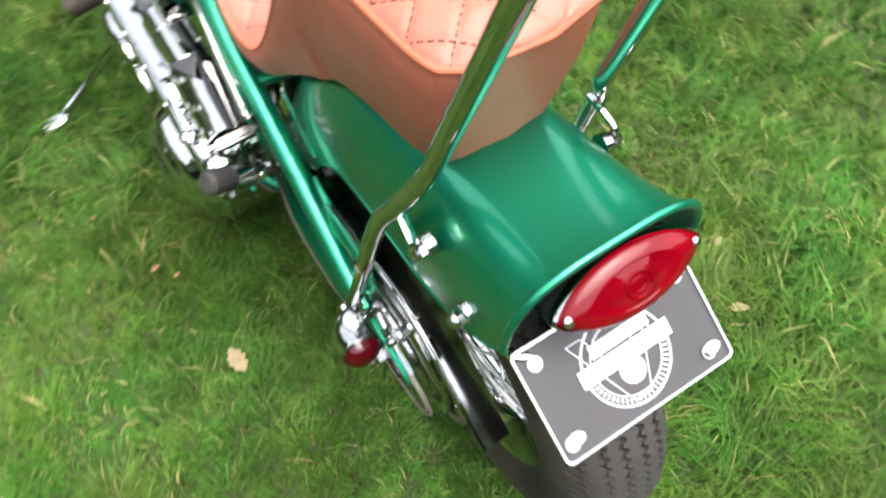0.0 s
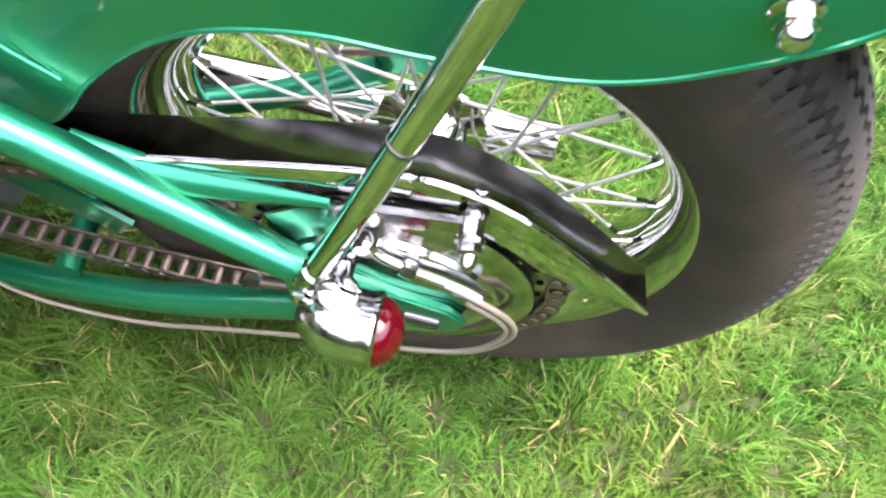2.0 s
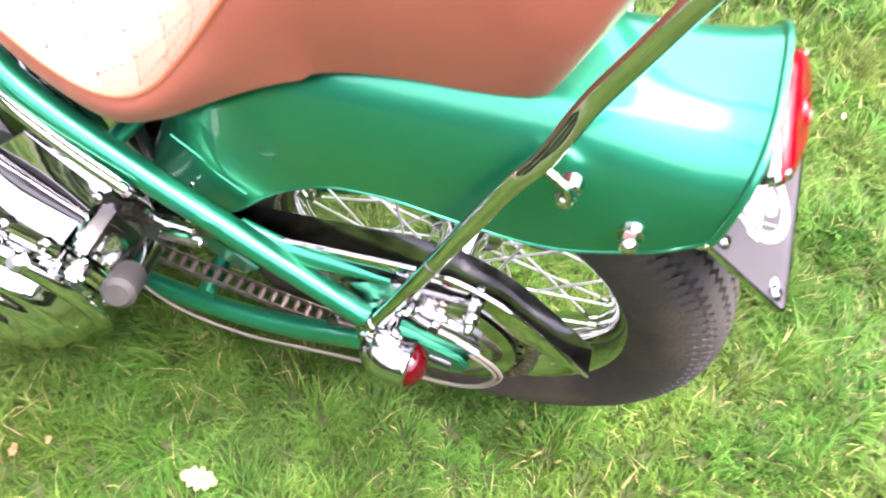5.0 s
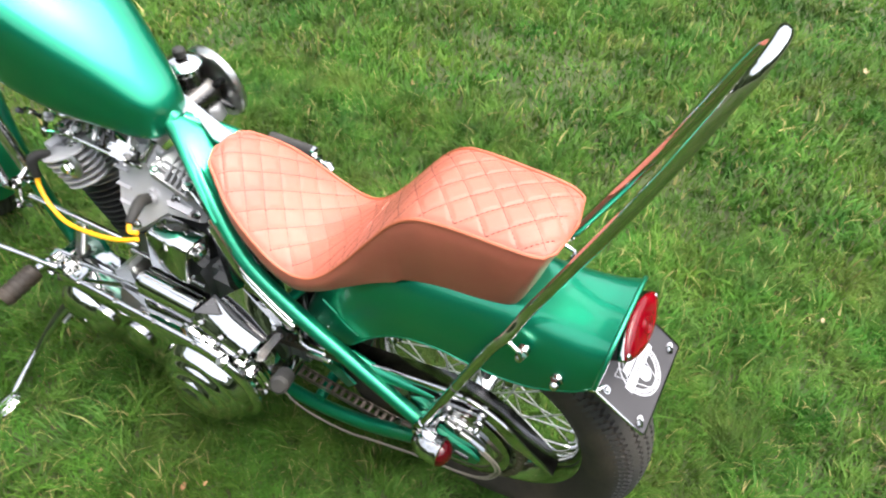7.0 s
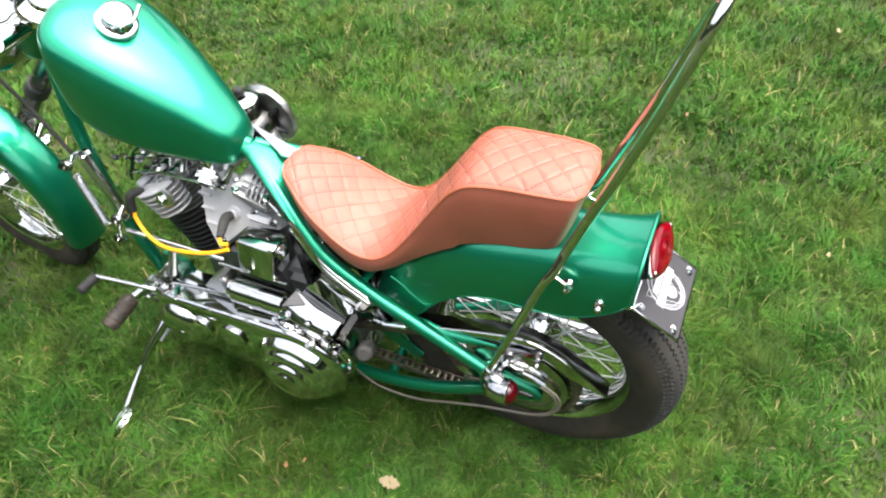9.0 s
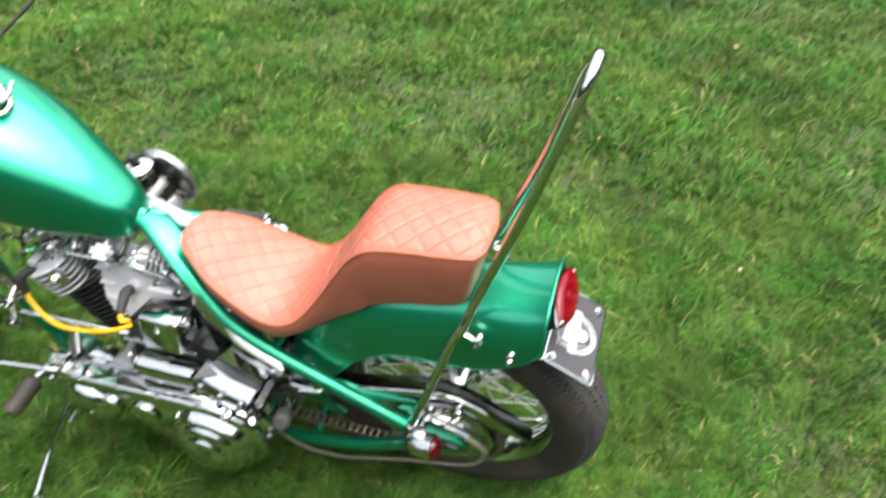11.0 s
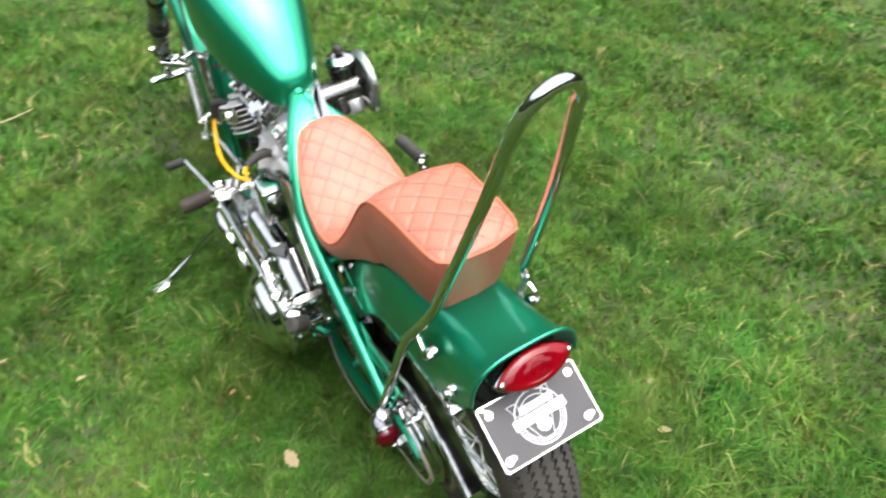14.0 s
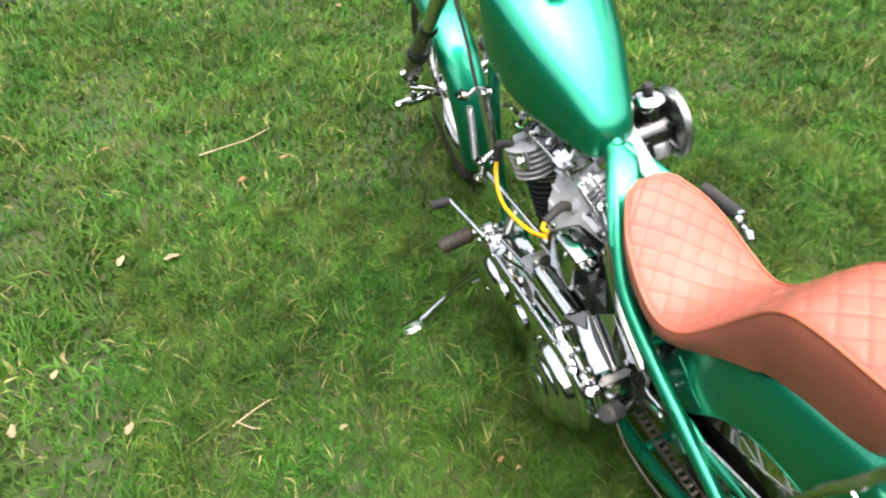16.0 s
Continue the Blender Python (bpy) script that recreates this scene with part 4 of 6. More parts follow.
for i in range(len(loop_pts)):
    (y0, z0), (y1, z1) = loop_pts[i], loop_pts[(i + 1) % len(loop_pts)]
    ln = new("chain_link", link_me)
    ln.parent = chain
    ln.matrix_basis = Matrix.Translation((-0.084, (y0 + y1) / 2, (z0 + z1) / 2)) @ Matrix.Rotation(math.atan2(z1 - z0, y1 - y0), 4, "X") @ Matrix.Diagonal((1, 1, 1 if i % 2 else 0.85, 1))

# ---- turn signals ----
for s in (-1, 1):
    body = bmesh.new()
    aim = Vector((0, -1, 0.02)).normalized()
    back = Vector((s * 0.155, 0.054, 0.360))
    lathe([(0, 0.001), (0.002, 0.007), (0.008, 0.0145), (0.018, 0.0210), (0.030, 0.0245), (0.042, 0.0256), (0.050, 0.0258), (0.052, 0.0266), (0.055, 0.0266), (0.057, 0.0245)], back, aim, 32, body)
    sig = part("turn_signal", body, OLDCHROME, bike, "bullet-shaped chrome turn signal")
    ln = bmesh.new()
    lathe([(0, 0.0238), (0.004, 0.0230), (0.009, 0.0200), (0.0125, 0.0155), (0.0132, 0.0140), (0.0140, 0.0135), (0.0162, 0.0080), (0.0170, 0.001)], back + aim * 0.056, aim, 32, ln)
    part("lens", ln, SIGNALRED, sig, "dark red domed lens")
    part("stalk", rod((s * 0.118, 0.030, 0.372), (s * 0.150, 0.026, 0.374), 0.0075, 0.002), CHROME, sig)
    part("stalk_nut", lathe([(0, 0.012), (0.004, 0.013), (0.010, 0.013), (0.013, 0.009)], (s * 0.146, 0.026, 0.382), (0, -0.1, 1), 18), CHROME, sig)

# ---- fuel tank ----
TANK = ((0.592, 0.016, 0.722, 0.690), (0.602, 0.038, 0.742, 0.676), (0.625, 0.056, 0.770, 0.674), (0.665, 0.075, 0.815, 0.684), (0.710, 0.094, 0.857, 0.697), (0.760, 0.109, 0.896, 0.712), (0.810, 0.119, 0.929, 0.730),
        (0.855, 0.122, 0.952, 0.750), (0.890, 0.116, 0.965, 0.775), (0.912, 0.093, 0.965, 0.800), (0.922, 0.060, 0.955, 0.830))


def make_tank():
    loops = []
    path = curve_through([(w, y, t) for y, w, t, b in TANK], 6)
    lows = curve_through([(0, y, b) for y, w, t, b in TANK], 6)
    for p, q in zip(path, lows):
        y, w, t, b = p.y, p.x, p.z, q.z
        d = min(1.0, (t - b) / 0.15)
        half = [(0.0, t), (0.36 * w, t - 0.003 * d), (0.64 * w, t - 0.012 * d), (0.80 * w, t - 0.023 * d), (0.89 * w, t - 0.037 * d), (0.945 * w, t - 0.058 * d), (0.975 * w, t - 0.088 * d),
                (0.985 * w, b + 0.045 * d), (0.965 * w, b + 0.020 * d), (0.88 * w, b + 0.005 * d), (0.68 * w, b), (0.30 * w, b)]
        ring = [Vector((v.x, y, v.z)) for v in curve_through([(x, 0, z) for x, z in half] + [(-x, 0, z) for x, z in half[:0:-1]], 3, closed=True)]
        loops.append(ring)
    bm = bmesh.new()
    rings(bm, loops)
    tank = part("fuel_tank", bm, GREEN, bike, "green metallic teardrop fuel tank")
    up = Vector((0, -0.56, 0.83)).normalized()
    c = Vector((0, 0.802, 0.926))
    cap = bmesh.new()
    lathe([(-0.004, 0.034), (0.002, 0.038), (0.006, 0.038), (0.009, 0.034), (0.010, 0.028)], c, up, 36, cap)
    cap_ob = part("filler_cap", cap, CHROME, tank, "hinged chrome filler cap")
    lid = bmesh.new()
    lathe([(0.008, 0.022), (0.016, 0.023), (0.022, 0.029), (0.027, 0.029), (0.031, 0.024), (0.033, 0.012), (0.0335, 0.001)], c, up, 36, lid)
    part("lid", lid, CHROME, cap_ob)
    part("hinge", tube([c + up * 0.012 + Vector((-0.028, -0.012, 0)), c + up * 0.018 + Vector((0, -0.032, -0.004)), c + up * 0.026 + Vector((0.036, -0.020, 0))], 0.004, 8, 6), CHROME, cap_ob)
    part("hinge_lug", box(c + up * 0.012 + Vector((-0.016, -0.026, -0.004)), (0.014, 0.012, 0.014), None, 0.003), CHROME, cap_ob)
    part("tank_mount", rod((0, 0.600, 0.70), (0, 0.585, 0.694), 0.016), GREEN, tank)


make_tank()

# ---- engine ----
def fins(bm, a, b, r0, r1, count, sides=26, squash=1.0):
    """Stacked cooling fins along an axis."""
    a, b = Vector(a), Vector(b)
    L = (b - a).length
    prof = []
    for i in range(count):
        h = L * i / count
        prof += [(h, r0), (h + L / count * 0.30, r1), (h + L / count * 0.55, r1), (h + L / count * 0.75, r0)]
    return lathe(prof, a, b - a, sides, bm)


crank = bmesh.new()
lathe([(0, 0.02), (0, 0.105), (0.012, 0.118), (0.11, 0.118), (0.122, 0.105), (0.122, 0.02)], (-0.062, 0.690, 0.300), (1, 0, 0), 40, crank)
engine = part("engine", crank, ALLOY, bike, "bare alloy V-twin engine with chrome covers")
# gearbox block, enlarged downwards to shade the grass below
part("gearbox", box((0.0, 0.455, 0.300), (0.16, 0.20, 0.23), None, 0.02), ALLOY, engine)
for name, foot, head, sgn in (("front", Vector((-0.012, 0.755, 0.395)), Vector((-0.022, 0.822, 0.578)), 1), ("rear", Vector((-0.005, 0.640, 0.400)), Vector((-0.014, 0.575, 0.600)), -1)):
    d = (head - foot).normalized()
    cyl = bmesh.new()
    fins(cyl, foot, foot.lerp(head, 0.64 if sgn > 0 else 0.5), 0.056, 0.074, 10)
    part("cylinder", cyl, BARREL, engine, "black finned cylinder barrel")
    hd = bmesh.new()
    fins(hd, foot.lerp(head, 0.62), head, 0.046 if sgn > 0 else 0.034, 0.062 if sgn > 0 else 0.042, 7, 30)
    h = part("cylinder_head", hd, ALLOY, engine, "bare alloy finned cylinder head")
    m = Matrix.Rotation(math.atan2(d.y, d.z) * -1, 4, "X")
    rk = box(head + d * 0.012, (0.115, 0.100, 0.034), m, 0.012)
    box(head + d * 0.034, (0.085, 0.070, 0.020), m, 0.008, rk)
    r = part("rocker_box", rk, ALLOY if name == "rear" else CHROME, engine)
    for k in range(4):
        bolt(r, head + d * 0.030 + Vector((0.05 if k % 2 else -0.05, 0.036 if k > 1 else -0.036, 0)), d, 0.0055, 0.008)
    if name == "rear":
        mm = Matrix.Rotation(radians(-26), 4, "Y") @ Matrix.Rotation(radians(14), 4, "X")
        face = [(-0.046, 0.712, 0.617), (-0.036, 0.671, 0.624), (-0.050, 0.634, 0.592), (-0.054, 0.597, 0.577), (-0.057, 0.545, 0.562), (-0.067, 0.528, 0.542), (-0.077, 0.596, 0.538), (-0.116, 0.661, 0.486), (-0.093, 0.695, 0.532)]
        cent = sum((Vector(p) for p in face), Vector()) / len(face)
        out = Vector((-0.86, -0.10, 0.50))
        shell = bmesh.new()
        rings(shell, [[cent + (Vector(p) - cent) * k + out * e for p in face] for k, e in ((1.02, -0.040), (1.03, -0.006), (1.0, 0.0), (0.97, 0.002))])
        part("head_cover", shell, HEADALLOY, h, "angular bare alloy head cover")
        for k in range(3):
            q0 = Vector(face[0]).lerp(Vector(face[7]), 0.22 + 0.2 * k) + Vector((0, -0.004, 0))
            part("cover_rib", box(q0 + out * 0.004, (0.006, 0.034, 0.012), mm, 0.003), HEADALLOY, h)
        part("cover_boss", lathe([(0, 0.021), (0.004, 0.020), (0.007, 0.014), (0.012, 0.012)], (-0.066, 0.629, 0.557), out, 24), HEADALLOY, h)
        part("cover_step", box(Vector((-0.066, 0.566, 0.556)), (0.012, 0.056, 0.030), mm @ Matrix.Rotation(radians(-6), 4, "X"), 0.004), HEADALLOY, h)
        for y, z, x in ((0.668, 0.612, -0.046), (0.536, 0.556, -0.064), (0.652, 0.508, -0.106), (0.582, 0.566, -0.060)):
            bolt(h, (x, y, z), out, 0.0060, 0.010)
        for k in range(5):
            part("head_fin", box(Vector((-0.050, 0.572 - 0.010 * k, 0.632 - 0.003 * k)), (0.046, 0.0035, 0.024), Matrix.Rotation(radians(-30), 4, "Y"), 0.001), ALLOY, h)
        part("rocker_end", box((-0.074, 0.650, 0.652), (0.030, 0.044, 0.056), mm, 0.009), CHROME, h, "bright chrome rocker end cover")
    else:
        for k in range(6):
            q = head + Vector((-0.062, -0.016, 0.022)) - d * (0.0128 * k)
            turn = m @ Matrix.Rotation(radians(-4), 4, "X")
            oval = [((0.042 - 0.001 * k) * math.cos(2 * math.pi * j / 30), (0.061 - 0.003 * k) * math.sin(2 * math.pi * j / 30)) for j in range(30)]
            fin = rings(bmesh.new(), [[q + turn @ Vector((x * w, y * w, z)) for x, y in oval] for w, z in ((0.97, -0.0022), (1.0, -0.0010), (1.0, 0.0010), (0.97, 0.0022))])
            part("side_fin", fin, HEADALLOY, h)
        part("plug_collar", lathe([(0, 0.022), (0.004, 0.022), (0.008, 0.016)], head + Vector((-0.086, -0.062, 0.022)), (-1, 0, 0.3), 20), STEEL, h)
        bolt(h, head + Vector((-0.094, -0.062, 0.025)), (-1, 0, 0.3), 0.010, 0.012)
    # spark plug and its boot, on the side
    p = Vector((-0.072, 0.848, 0.592)) if sgn > 0 else Vector((-0.066, 0.629, 0.557))
    tip = p + Vector((-0.050, 0.002, -0.002)) if sgn > 0 else Vector((-0.108, 0.624, 0.572))
    part("spark_plug", rod(p + Vector((0.02, 0, 0)), p.lerp(tip, 0.4), 0.009, 0.002, 6), PRINT, h)
    if sgn > 0:
        bt = tube([(-0.104, 0.826, 0.594), (-0.118, 0.834, 0.600), (-0.130, 0.840, 0.596), (-0.135, 0.841, 0.582), (-0.138, 0.840, 0.562)], [0.0075, 0.0088, 0.0098, 0.0092, 0.0078], 12, 6)
    else:
        bt = tube([(-0.080, 0.629, 0.562), (-0.096, 0.628, 0.570), (-0.118, 0.618, 0.573), (-0.142, 0.611, 0.566)], [0.0098, 0.0108, 0.0098, 0.0075], 12, 6)
    part("plug_boot", bt, RUBBER, h, "black rubber plug boot")
    for k in range(2):
        part("pushrod_tube", rod(foot + Vector((0.085, (k - 0.5) * 0.05, -0.02)), head + Vector((0.055, (k - 0.5) * 0.03, 0.0)), 0.010), CHROME, engine)
    part("exhaust_flange", lathe([(0, 0.03), (0.012, 0.032), (0.02, 0.026)], head + Vector((0.055, sgn * 0.05, -0.03)), (0.8, sgn * 0.6, 0), 24), CHROME, engine)
part("wire", tube([(-0.137, 0.840, 0.566), (-0.146, 0.834, 0.545), (-0.158, 0.806, 0.518), (-0.166, 0.760, 0.506), (-0.166, 0.690, 0.516), (-0.162, 0.630, 0.533), (-0.152, 0.590, 0.548)], 0.0044, 10, 8), YELLOW, engine, "yellow spark plug wire")
part("wire", tube([(-0.142, 0.612, 0.565), (-0.150, 0.606, 0.556), (-0.146, 0.592, 0.556)], 0.0044, 10, 8), YELLOW, engine, "yellow spark plug wire")
# rocker oil lines and top-end clutter under the tank
for pts, r in ((((-0.05, 0.86, 0.640), (-0.07, 0.80, 0.668), (-0.05, 0.72, 0.668), (-0.06, 0.64, 0.650)), 0.004), (((-0.075, 0.86, 0.610), (-0.085, 0.78, 0.645), (-0.08, 0.70, 0.640), (-0.075, 0.62, 0.635)), 0.0035),
               (((-0.03, 0.84, 0.66), (-0.03, 0.90, 0.62), (-0.05, 0.93, 0.55)), 0.005), (((-0.06, 0.545, 0.63), (-0.070, 0.505, 0.60), (-0.060, 0.48, 0.54)), 0.003)):
    part("oil_line", tube(pts, r, 8, 6), CHROME, engine)
rng = random.Random(4)
for k in range(34):
    y = 0.60 + 0.29 * rng.random()
    z = 0.625 + 0.045 * rng.random()
    x = -0.030 - 0.060 * rng.random()
    bolt(engine, (x, y, z), (-0.6 + 0.4 * rng.random(), rng.random() - 0.5, 0.7), 0.0028 + 0.0034 * rng.random(), 0.006 + 0.008 * rng.random(), (CHROME, STEEL, BLACK)[k % 3], name="cap_nut", washer=k % 2 == 0)
for k in range(9):
    y = 0.61 + 0.26 * rng.random()
    z = 0.628 + 0.03 * rng.random()
    part("rocker_rod", rod((-0.085 + 0.03 * rng.random(), y, z), (-0.035, y + 0.05 * rng.random() - 0.02, z + 0.03), 0.004 + 0.003 * rng.random(), 0.001, 10), (CHROME, BLACK, STEEL)[k % 3], engine)
part("intake", tube([(-0.01, 0.66, 0.575), (0.0, 0.70, 0.590), (0.07, 0.70, 0.600)], 0.022, 16, 6), ALLOY, engine)
carb = bmesh.new()
rod((0.07, 0.700, 0.600), (0.180, 0.700, 0.602), 0.031, 0.008, 24, carb)
rod((0.148, 0.716, 0.585), (0.148, 0.722, 0.660), 0.030, 0.006, 24, carb)
rod((0.115, 0.690, 0.600), (0.115, 0.672, 0.560), 0.022, 0.005, 20, carb)
carb_ob = part("carburettor", carb, DARKSTEEL, engine, "round dark alloy carburettor with chrome top")
part("carburettor_top", lathe([(0, 0.033), (0.004, 0.035), (0.014, 0.035), (0.022, 0.027), (0.025, 0.010)], (0.148, 0.722, 0.656), (0, 0, 1), 28), CHROME, carb_ob)
part("choke_knob", lathe([(0, 0.008), (0.004, 0.012), (0.016, 0.012), (0.020, 0.008)], (0.148, 0.722, 0.681), (0, 0.1, 1), 16), RUBBER, carb_ob)
part("float_bowl", lathe([(0, 0.024), (0.004, 0.027), (0.030, 0.027), (0.036, 0.020)], (0.150, 0.690, 0.585), (0, -0.25, -1), 24), ALLOY, carb_ob)
ac = bmesh.new()
lathe([(0, 0.030), (0.002, 0.064), (0.006, 0.073), (0.012, 0.076), (0.020, 0.074), (0.022, 0.068), (0.017, 0.050), (0.016, 0.005)], (0.182, 0.704, 0.604), (1, -0.1, 0.05), 44, ac)
part("air_cleaner", ac, STEEL, carb_ob, "round ribbed steel air cleaner")
for k in range(5):
    a = 2 * math.pi * k / 5
    part("air_fin", tube([(0.170, 0.702 + 0.032 * math.cos(a), 0.604 + 0.032 * math.sin(a)), (0.184, 0.704 + 0.060 * math.cos(a), 0.604 + 0.060 * math.sin(a))], 0.007, 8, 3), BLACK, carb_ob)
br = bmesh.new()
rings(br, [[Vector((x, y, z + d)) for x, y, z in ((0.012, 0.605, 0.700), (0.052, 0.624, 0.700), (0.026, 0.487, 0.678), (0.002, 0.474, 0.676), (-0.002, 0.512, 0.686), (0.018, 0.558, 0.693))] for d in (0.0, 0.006)])
part("carburettor_bracket", br, CHROME, engine, smooth=False)
# chrome coil box behind the rear cylinder
coil = bmesh.new()
section = []
for y, e in ((0.469, 0.004), (0.4705, 0.0012), (0.473, 0.0), (0.552, 0.0), (0.5545, 0.0012), (0.556, 0.004)):
    section.append([Vector((x, y + 0.27 * (0.588 - z), z)) for x, z in ((-0.155 + e, 0.585 - e), (-0.152 + e, 0.588 - e), (-0.116, 0.588 - e), (-0.100, 0.576 - e), (-0.100, 0.486 + e), (-0.152 + e, 0.484 + e), (-0.155 + e, 0.487 + e))])
rings(coil, section)
coil_ob = part("coil_cover", coil, CHROME, engine, "polished chrome coil box")
bolt(coil_ob, (-0.136, 0.464, 0.566), (0, -1, -0.2), 0.0045, 0.006)
part("coil_lug", box((-0.130, 0.470, 0.562), (0.026, 0.014, 0.024), None, 0.004), CHROME, coil_ob)
# oil tank under the seat
ot = bmesh.new()
loops = []
for z, k in ((0.345, 0.86), (0.352, 0.94), (0.375, 1.0), (0.515, 1.0), (0.535, 0.95), (0.545, 0.82)):
    loops.append([Vector((0.084 * k * math.copysign(abs(math.cos(a)) ** 0.7, math.cos(a)), 0.396 + 0.056 * k * math.copysign(abs(math.sin(a)) ** 0.7, math.sin(a)) + (z - 0.45) * 0.28, z)) for a in (2 * math.pi * j / 36 for j in range(36))])
rings(ot, loops)
oil = part("oil_tank", ot, CHROME, bike, "chrome oil tank under the seat")
part("oil_line", tube([(-0.07, 0.36, 0.53), (-0.06, 0.33, 0.50), (-0.07, 0.32, 0.42)], 0.006, 8, 6), BLACK, oil)
part("oil_line", tube([(-0.085, 0.33, 0.40), (-0.115, 0.30, 0.40), (-0.12, 0.25, 0.41)], 0.004, 8, 6), CHROME, oil)
# chrome trim strip along the frame's left stay
for lift, wide in ((0.0, 0.0062), (0.015, 0.0028)):
    part("side_trim", tube([(-0.113, 0.440, 0.628 + lift), (-0.116, 0.423, 0.596 + lift), (-0.120, 0.395, 0.543 + lift), (-0.126, 0.345, 0.505 + lift), (-0.131, 0.294, 0.478 + lift)], wide, 10, 8), CHROME, oil)
panel = [(0.440, 0.622), (0.423, 0.590), (0.395, 0.539), (0.345, 0.501), (0.294, 0.474), (0.292, 0.440), (0.335, 0.405), (0.400, 0.420), (0.440, 0.470)]
part("side_panel", rings(bmesh.new(), [[Vector((-0.104 - 0.16 * (0.44 - y) + (0.010 if z < 0.46 else 0.0) + e, y, z)) for y, z in panel] for e in (0.0, -0.003)]), CHROME, oil)
# black block added to darken the gap between coil box and oil tank
part("battery_box", box((-0.052, 0.470, 0.490), (0.076, 0.030, 0.170), None, 0.006), BLACK, oil)

# ---- primary drive and starter ----
def stadium(y0, z0, r0, y1, z1, r1, n=18):
    d = math.atan2(z1 - z0, y1 - y0)
    return [(y0 + r0 * math.cos(d + math.pi / 2 + math.pi * i / n), z0 + r0 * math.sin(d + math.pi / 2 + math.pi * i / n)) for i in range(n + 1)] + [(y1 + r1 * math.cos(d - math.pi / 2 + math.pi * i / n), z1 + r1 * math.sin(d - math.pi / 2 + math.pi * i / n)) for i in range(n + 1)]


pr = bmesh.new()
loops = []
for x, k in ((-0.200, 0.93), (-0.200, 1.005), (-0.202, 1.015), (-0.206, 1.005), (-0.2085, 0.975), (-0.211, 0.94), (-0.213, 0.88), (-0.2135, 0.60)):
    loops.append([Vector((x, y, z)) for y, z in stadium(0.462, 0.280, 0.112 * k, 0.770, 0.295, 0.084 * k)])
rings(pr, loops)
prim = part("primary_cover", pr, CHROME, bike, "long polished chrome primary drive cover")
inner = bmesh.new()
rings(inner, [[Vector((x, y, z)) for y, z in stadium(0.462, 0.280, 0.112 * k, 0.770, 0.295, 0.084 * k)] for x, k in ((-0.120, 0.93), (-0.150, 0.95), (-0.160, 0.95), (-0.200, 0.95))])
part("inner_case", inner, CHROME, prim, "chrome inner primary case")
part("case_rail", rings(bmesh.new(), [[Vector((x, y, z)) for y, z in stadium(0.462, 0.280, 0.112 * k, 0.770, 0.295, 0.084 * k)] for x, k in ((-0.156, 0.95), (-0.156, 1.0), (-0.162, 1.01), (-0.164, 0.95))]), CHROME, prim)
dome = bmesh.new()
profile = [(0.0, 0.100), (0.003, 0.106), (0.010, 0.107), (0.014, 0.105)]
for j in range(1, 40):
    q = math.pi / 2 * j / 39
    r, h = 0.103 * math.cos(q), 0.014 + 0.064 * math.sin(q) ** 1.15
    ridge = sum(0.0048 * math.exp(-((r - c) / 0.0038) ** 2) for c in (0.092, 0.076, 0.058, 0.036))
    profile.append((h + ridge, max(r, 0.001)))
lathe(profile, (-0.186, 0.462, 0.278), (-1, 0, 0), 64, dome)
part("clutch_cover", dome, CHROME, prim, "stepped chrome clutch dome")
for k in range(10):
    a = 2 * math.pi * k / 10 + 0.15
    bolt(prim, (-0.206, 0.462 + 0.0955 * math.cos(a), 0.278 + 0.0955 * math.sin(a)), (-1, 0, 0), 0.0040, 0.007, washer=False)
# levers, nuts and lugs between the clutch and the starter
adj = part("clutch_adjuster", rod((-0.188, 0.410, 0.352), (-0.206, 0.412, 0.376), 0.0135, 0.003, 6), CHROME, prim)
part("adjuster_nut", lathe([(0, 0.010), (0.004, 0.010), (0.008, 0.006)], (-0.206, 0.412, 0.376), (-0.6, 0.05, 0.8), 6), STEEL, adj)
for y, z, wy in ((0.470, 0.398, 0.040), (0.440, 0.392, 0.018), (0.385, 0.372, 0.022), (0.365, 0.352, 0.018)):
    part("case_lug", box((-0.184, y, z), (0.026, wy, 0.016), Matrix.Rotation(radians(18), 4, "X"), 0.004), CHROME, prim)
for y, z in ((0.500, 0.404), (0.430, 0.396), (0.392, 0.382), (0.360, 0.348), (0.346, 0.300)):
    bolt(prim, (-0.190, y, z), (-0.7, -0.2, 0.7), 0.0036, 0.008, (CHROME, STEEL)[int(y * 1000) % 2], name="cap_nut")
part("clutch_lever", tube([(-0.190, 0.500, 0.388), (-0.200, 0.460, 0.386), (-0.198, 0.420, 0.372)], [0.006, 0.008, 0.006], 10, 6, flat=0.6), CHROME, prim)
for k in range(9):
    a = 2 * math.pi * k / 9
    bolt(prim, (-0.204, 0.462 + 0.097 * math.cos(a), 0.278 + 0.097 * math.sin(a)), (-1, 0, 0), 0.0042, 0.006)
for k in range(4):
    f = k / 3
    bolt(prim, (-0.206, 0.47 + 0.29 * f, 0.391 - 0.014 * f), (-0.9, 0, 0.4), 0.0038, 0.005)
for y, z, r in ((0.62, 0.315, 0.030), (0.71, 0.31, 0.026)):
    part("inspection_cap", lathe([(0, r * 1.1), (0.006, r * 1.1), (0.010, r * 0.9), (0.016, r * 0.5), (0.018, 0.002)], (-0.214, y, z), (-1, 0, 0), 28), CHROME, prim)
derby = bmesh.new()
lathe([(0, 0.066), (0.010, 0.064), (0.024, 0.055), (0.032, 0.038), (0.036, 0.004)], (-0.206, 0.765, 0.295), (-1, 0, 0), 36, derby)
part("front_cap", derby, CHROME, prim)
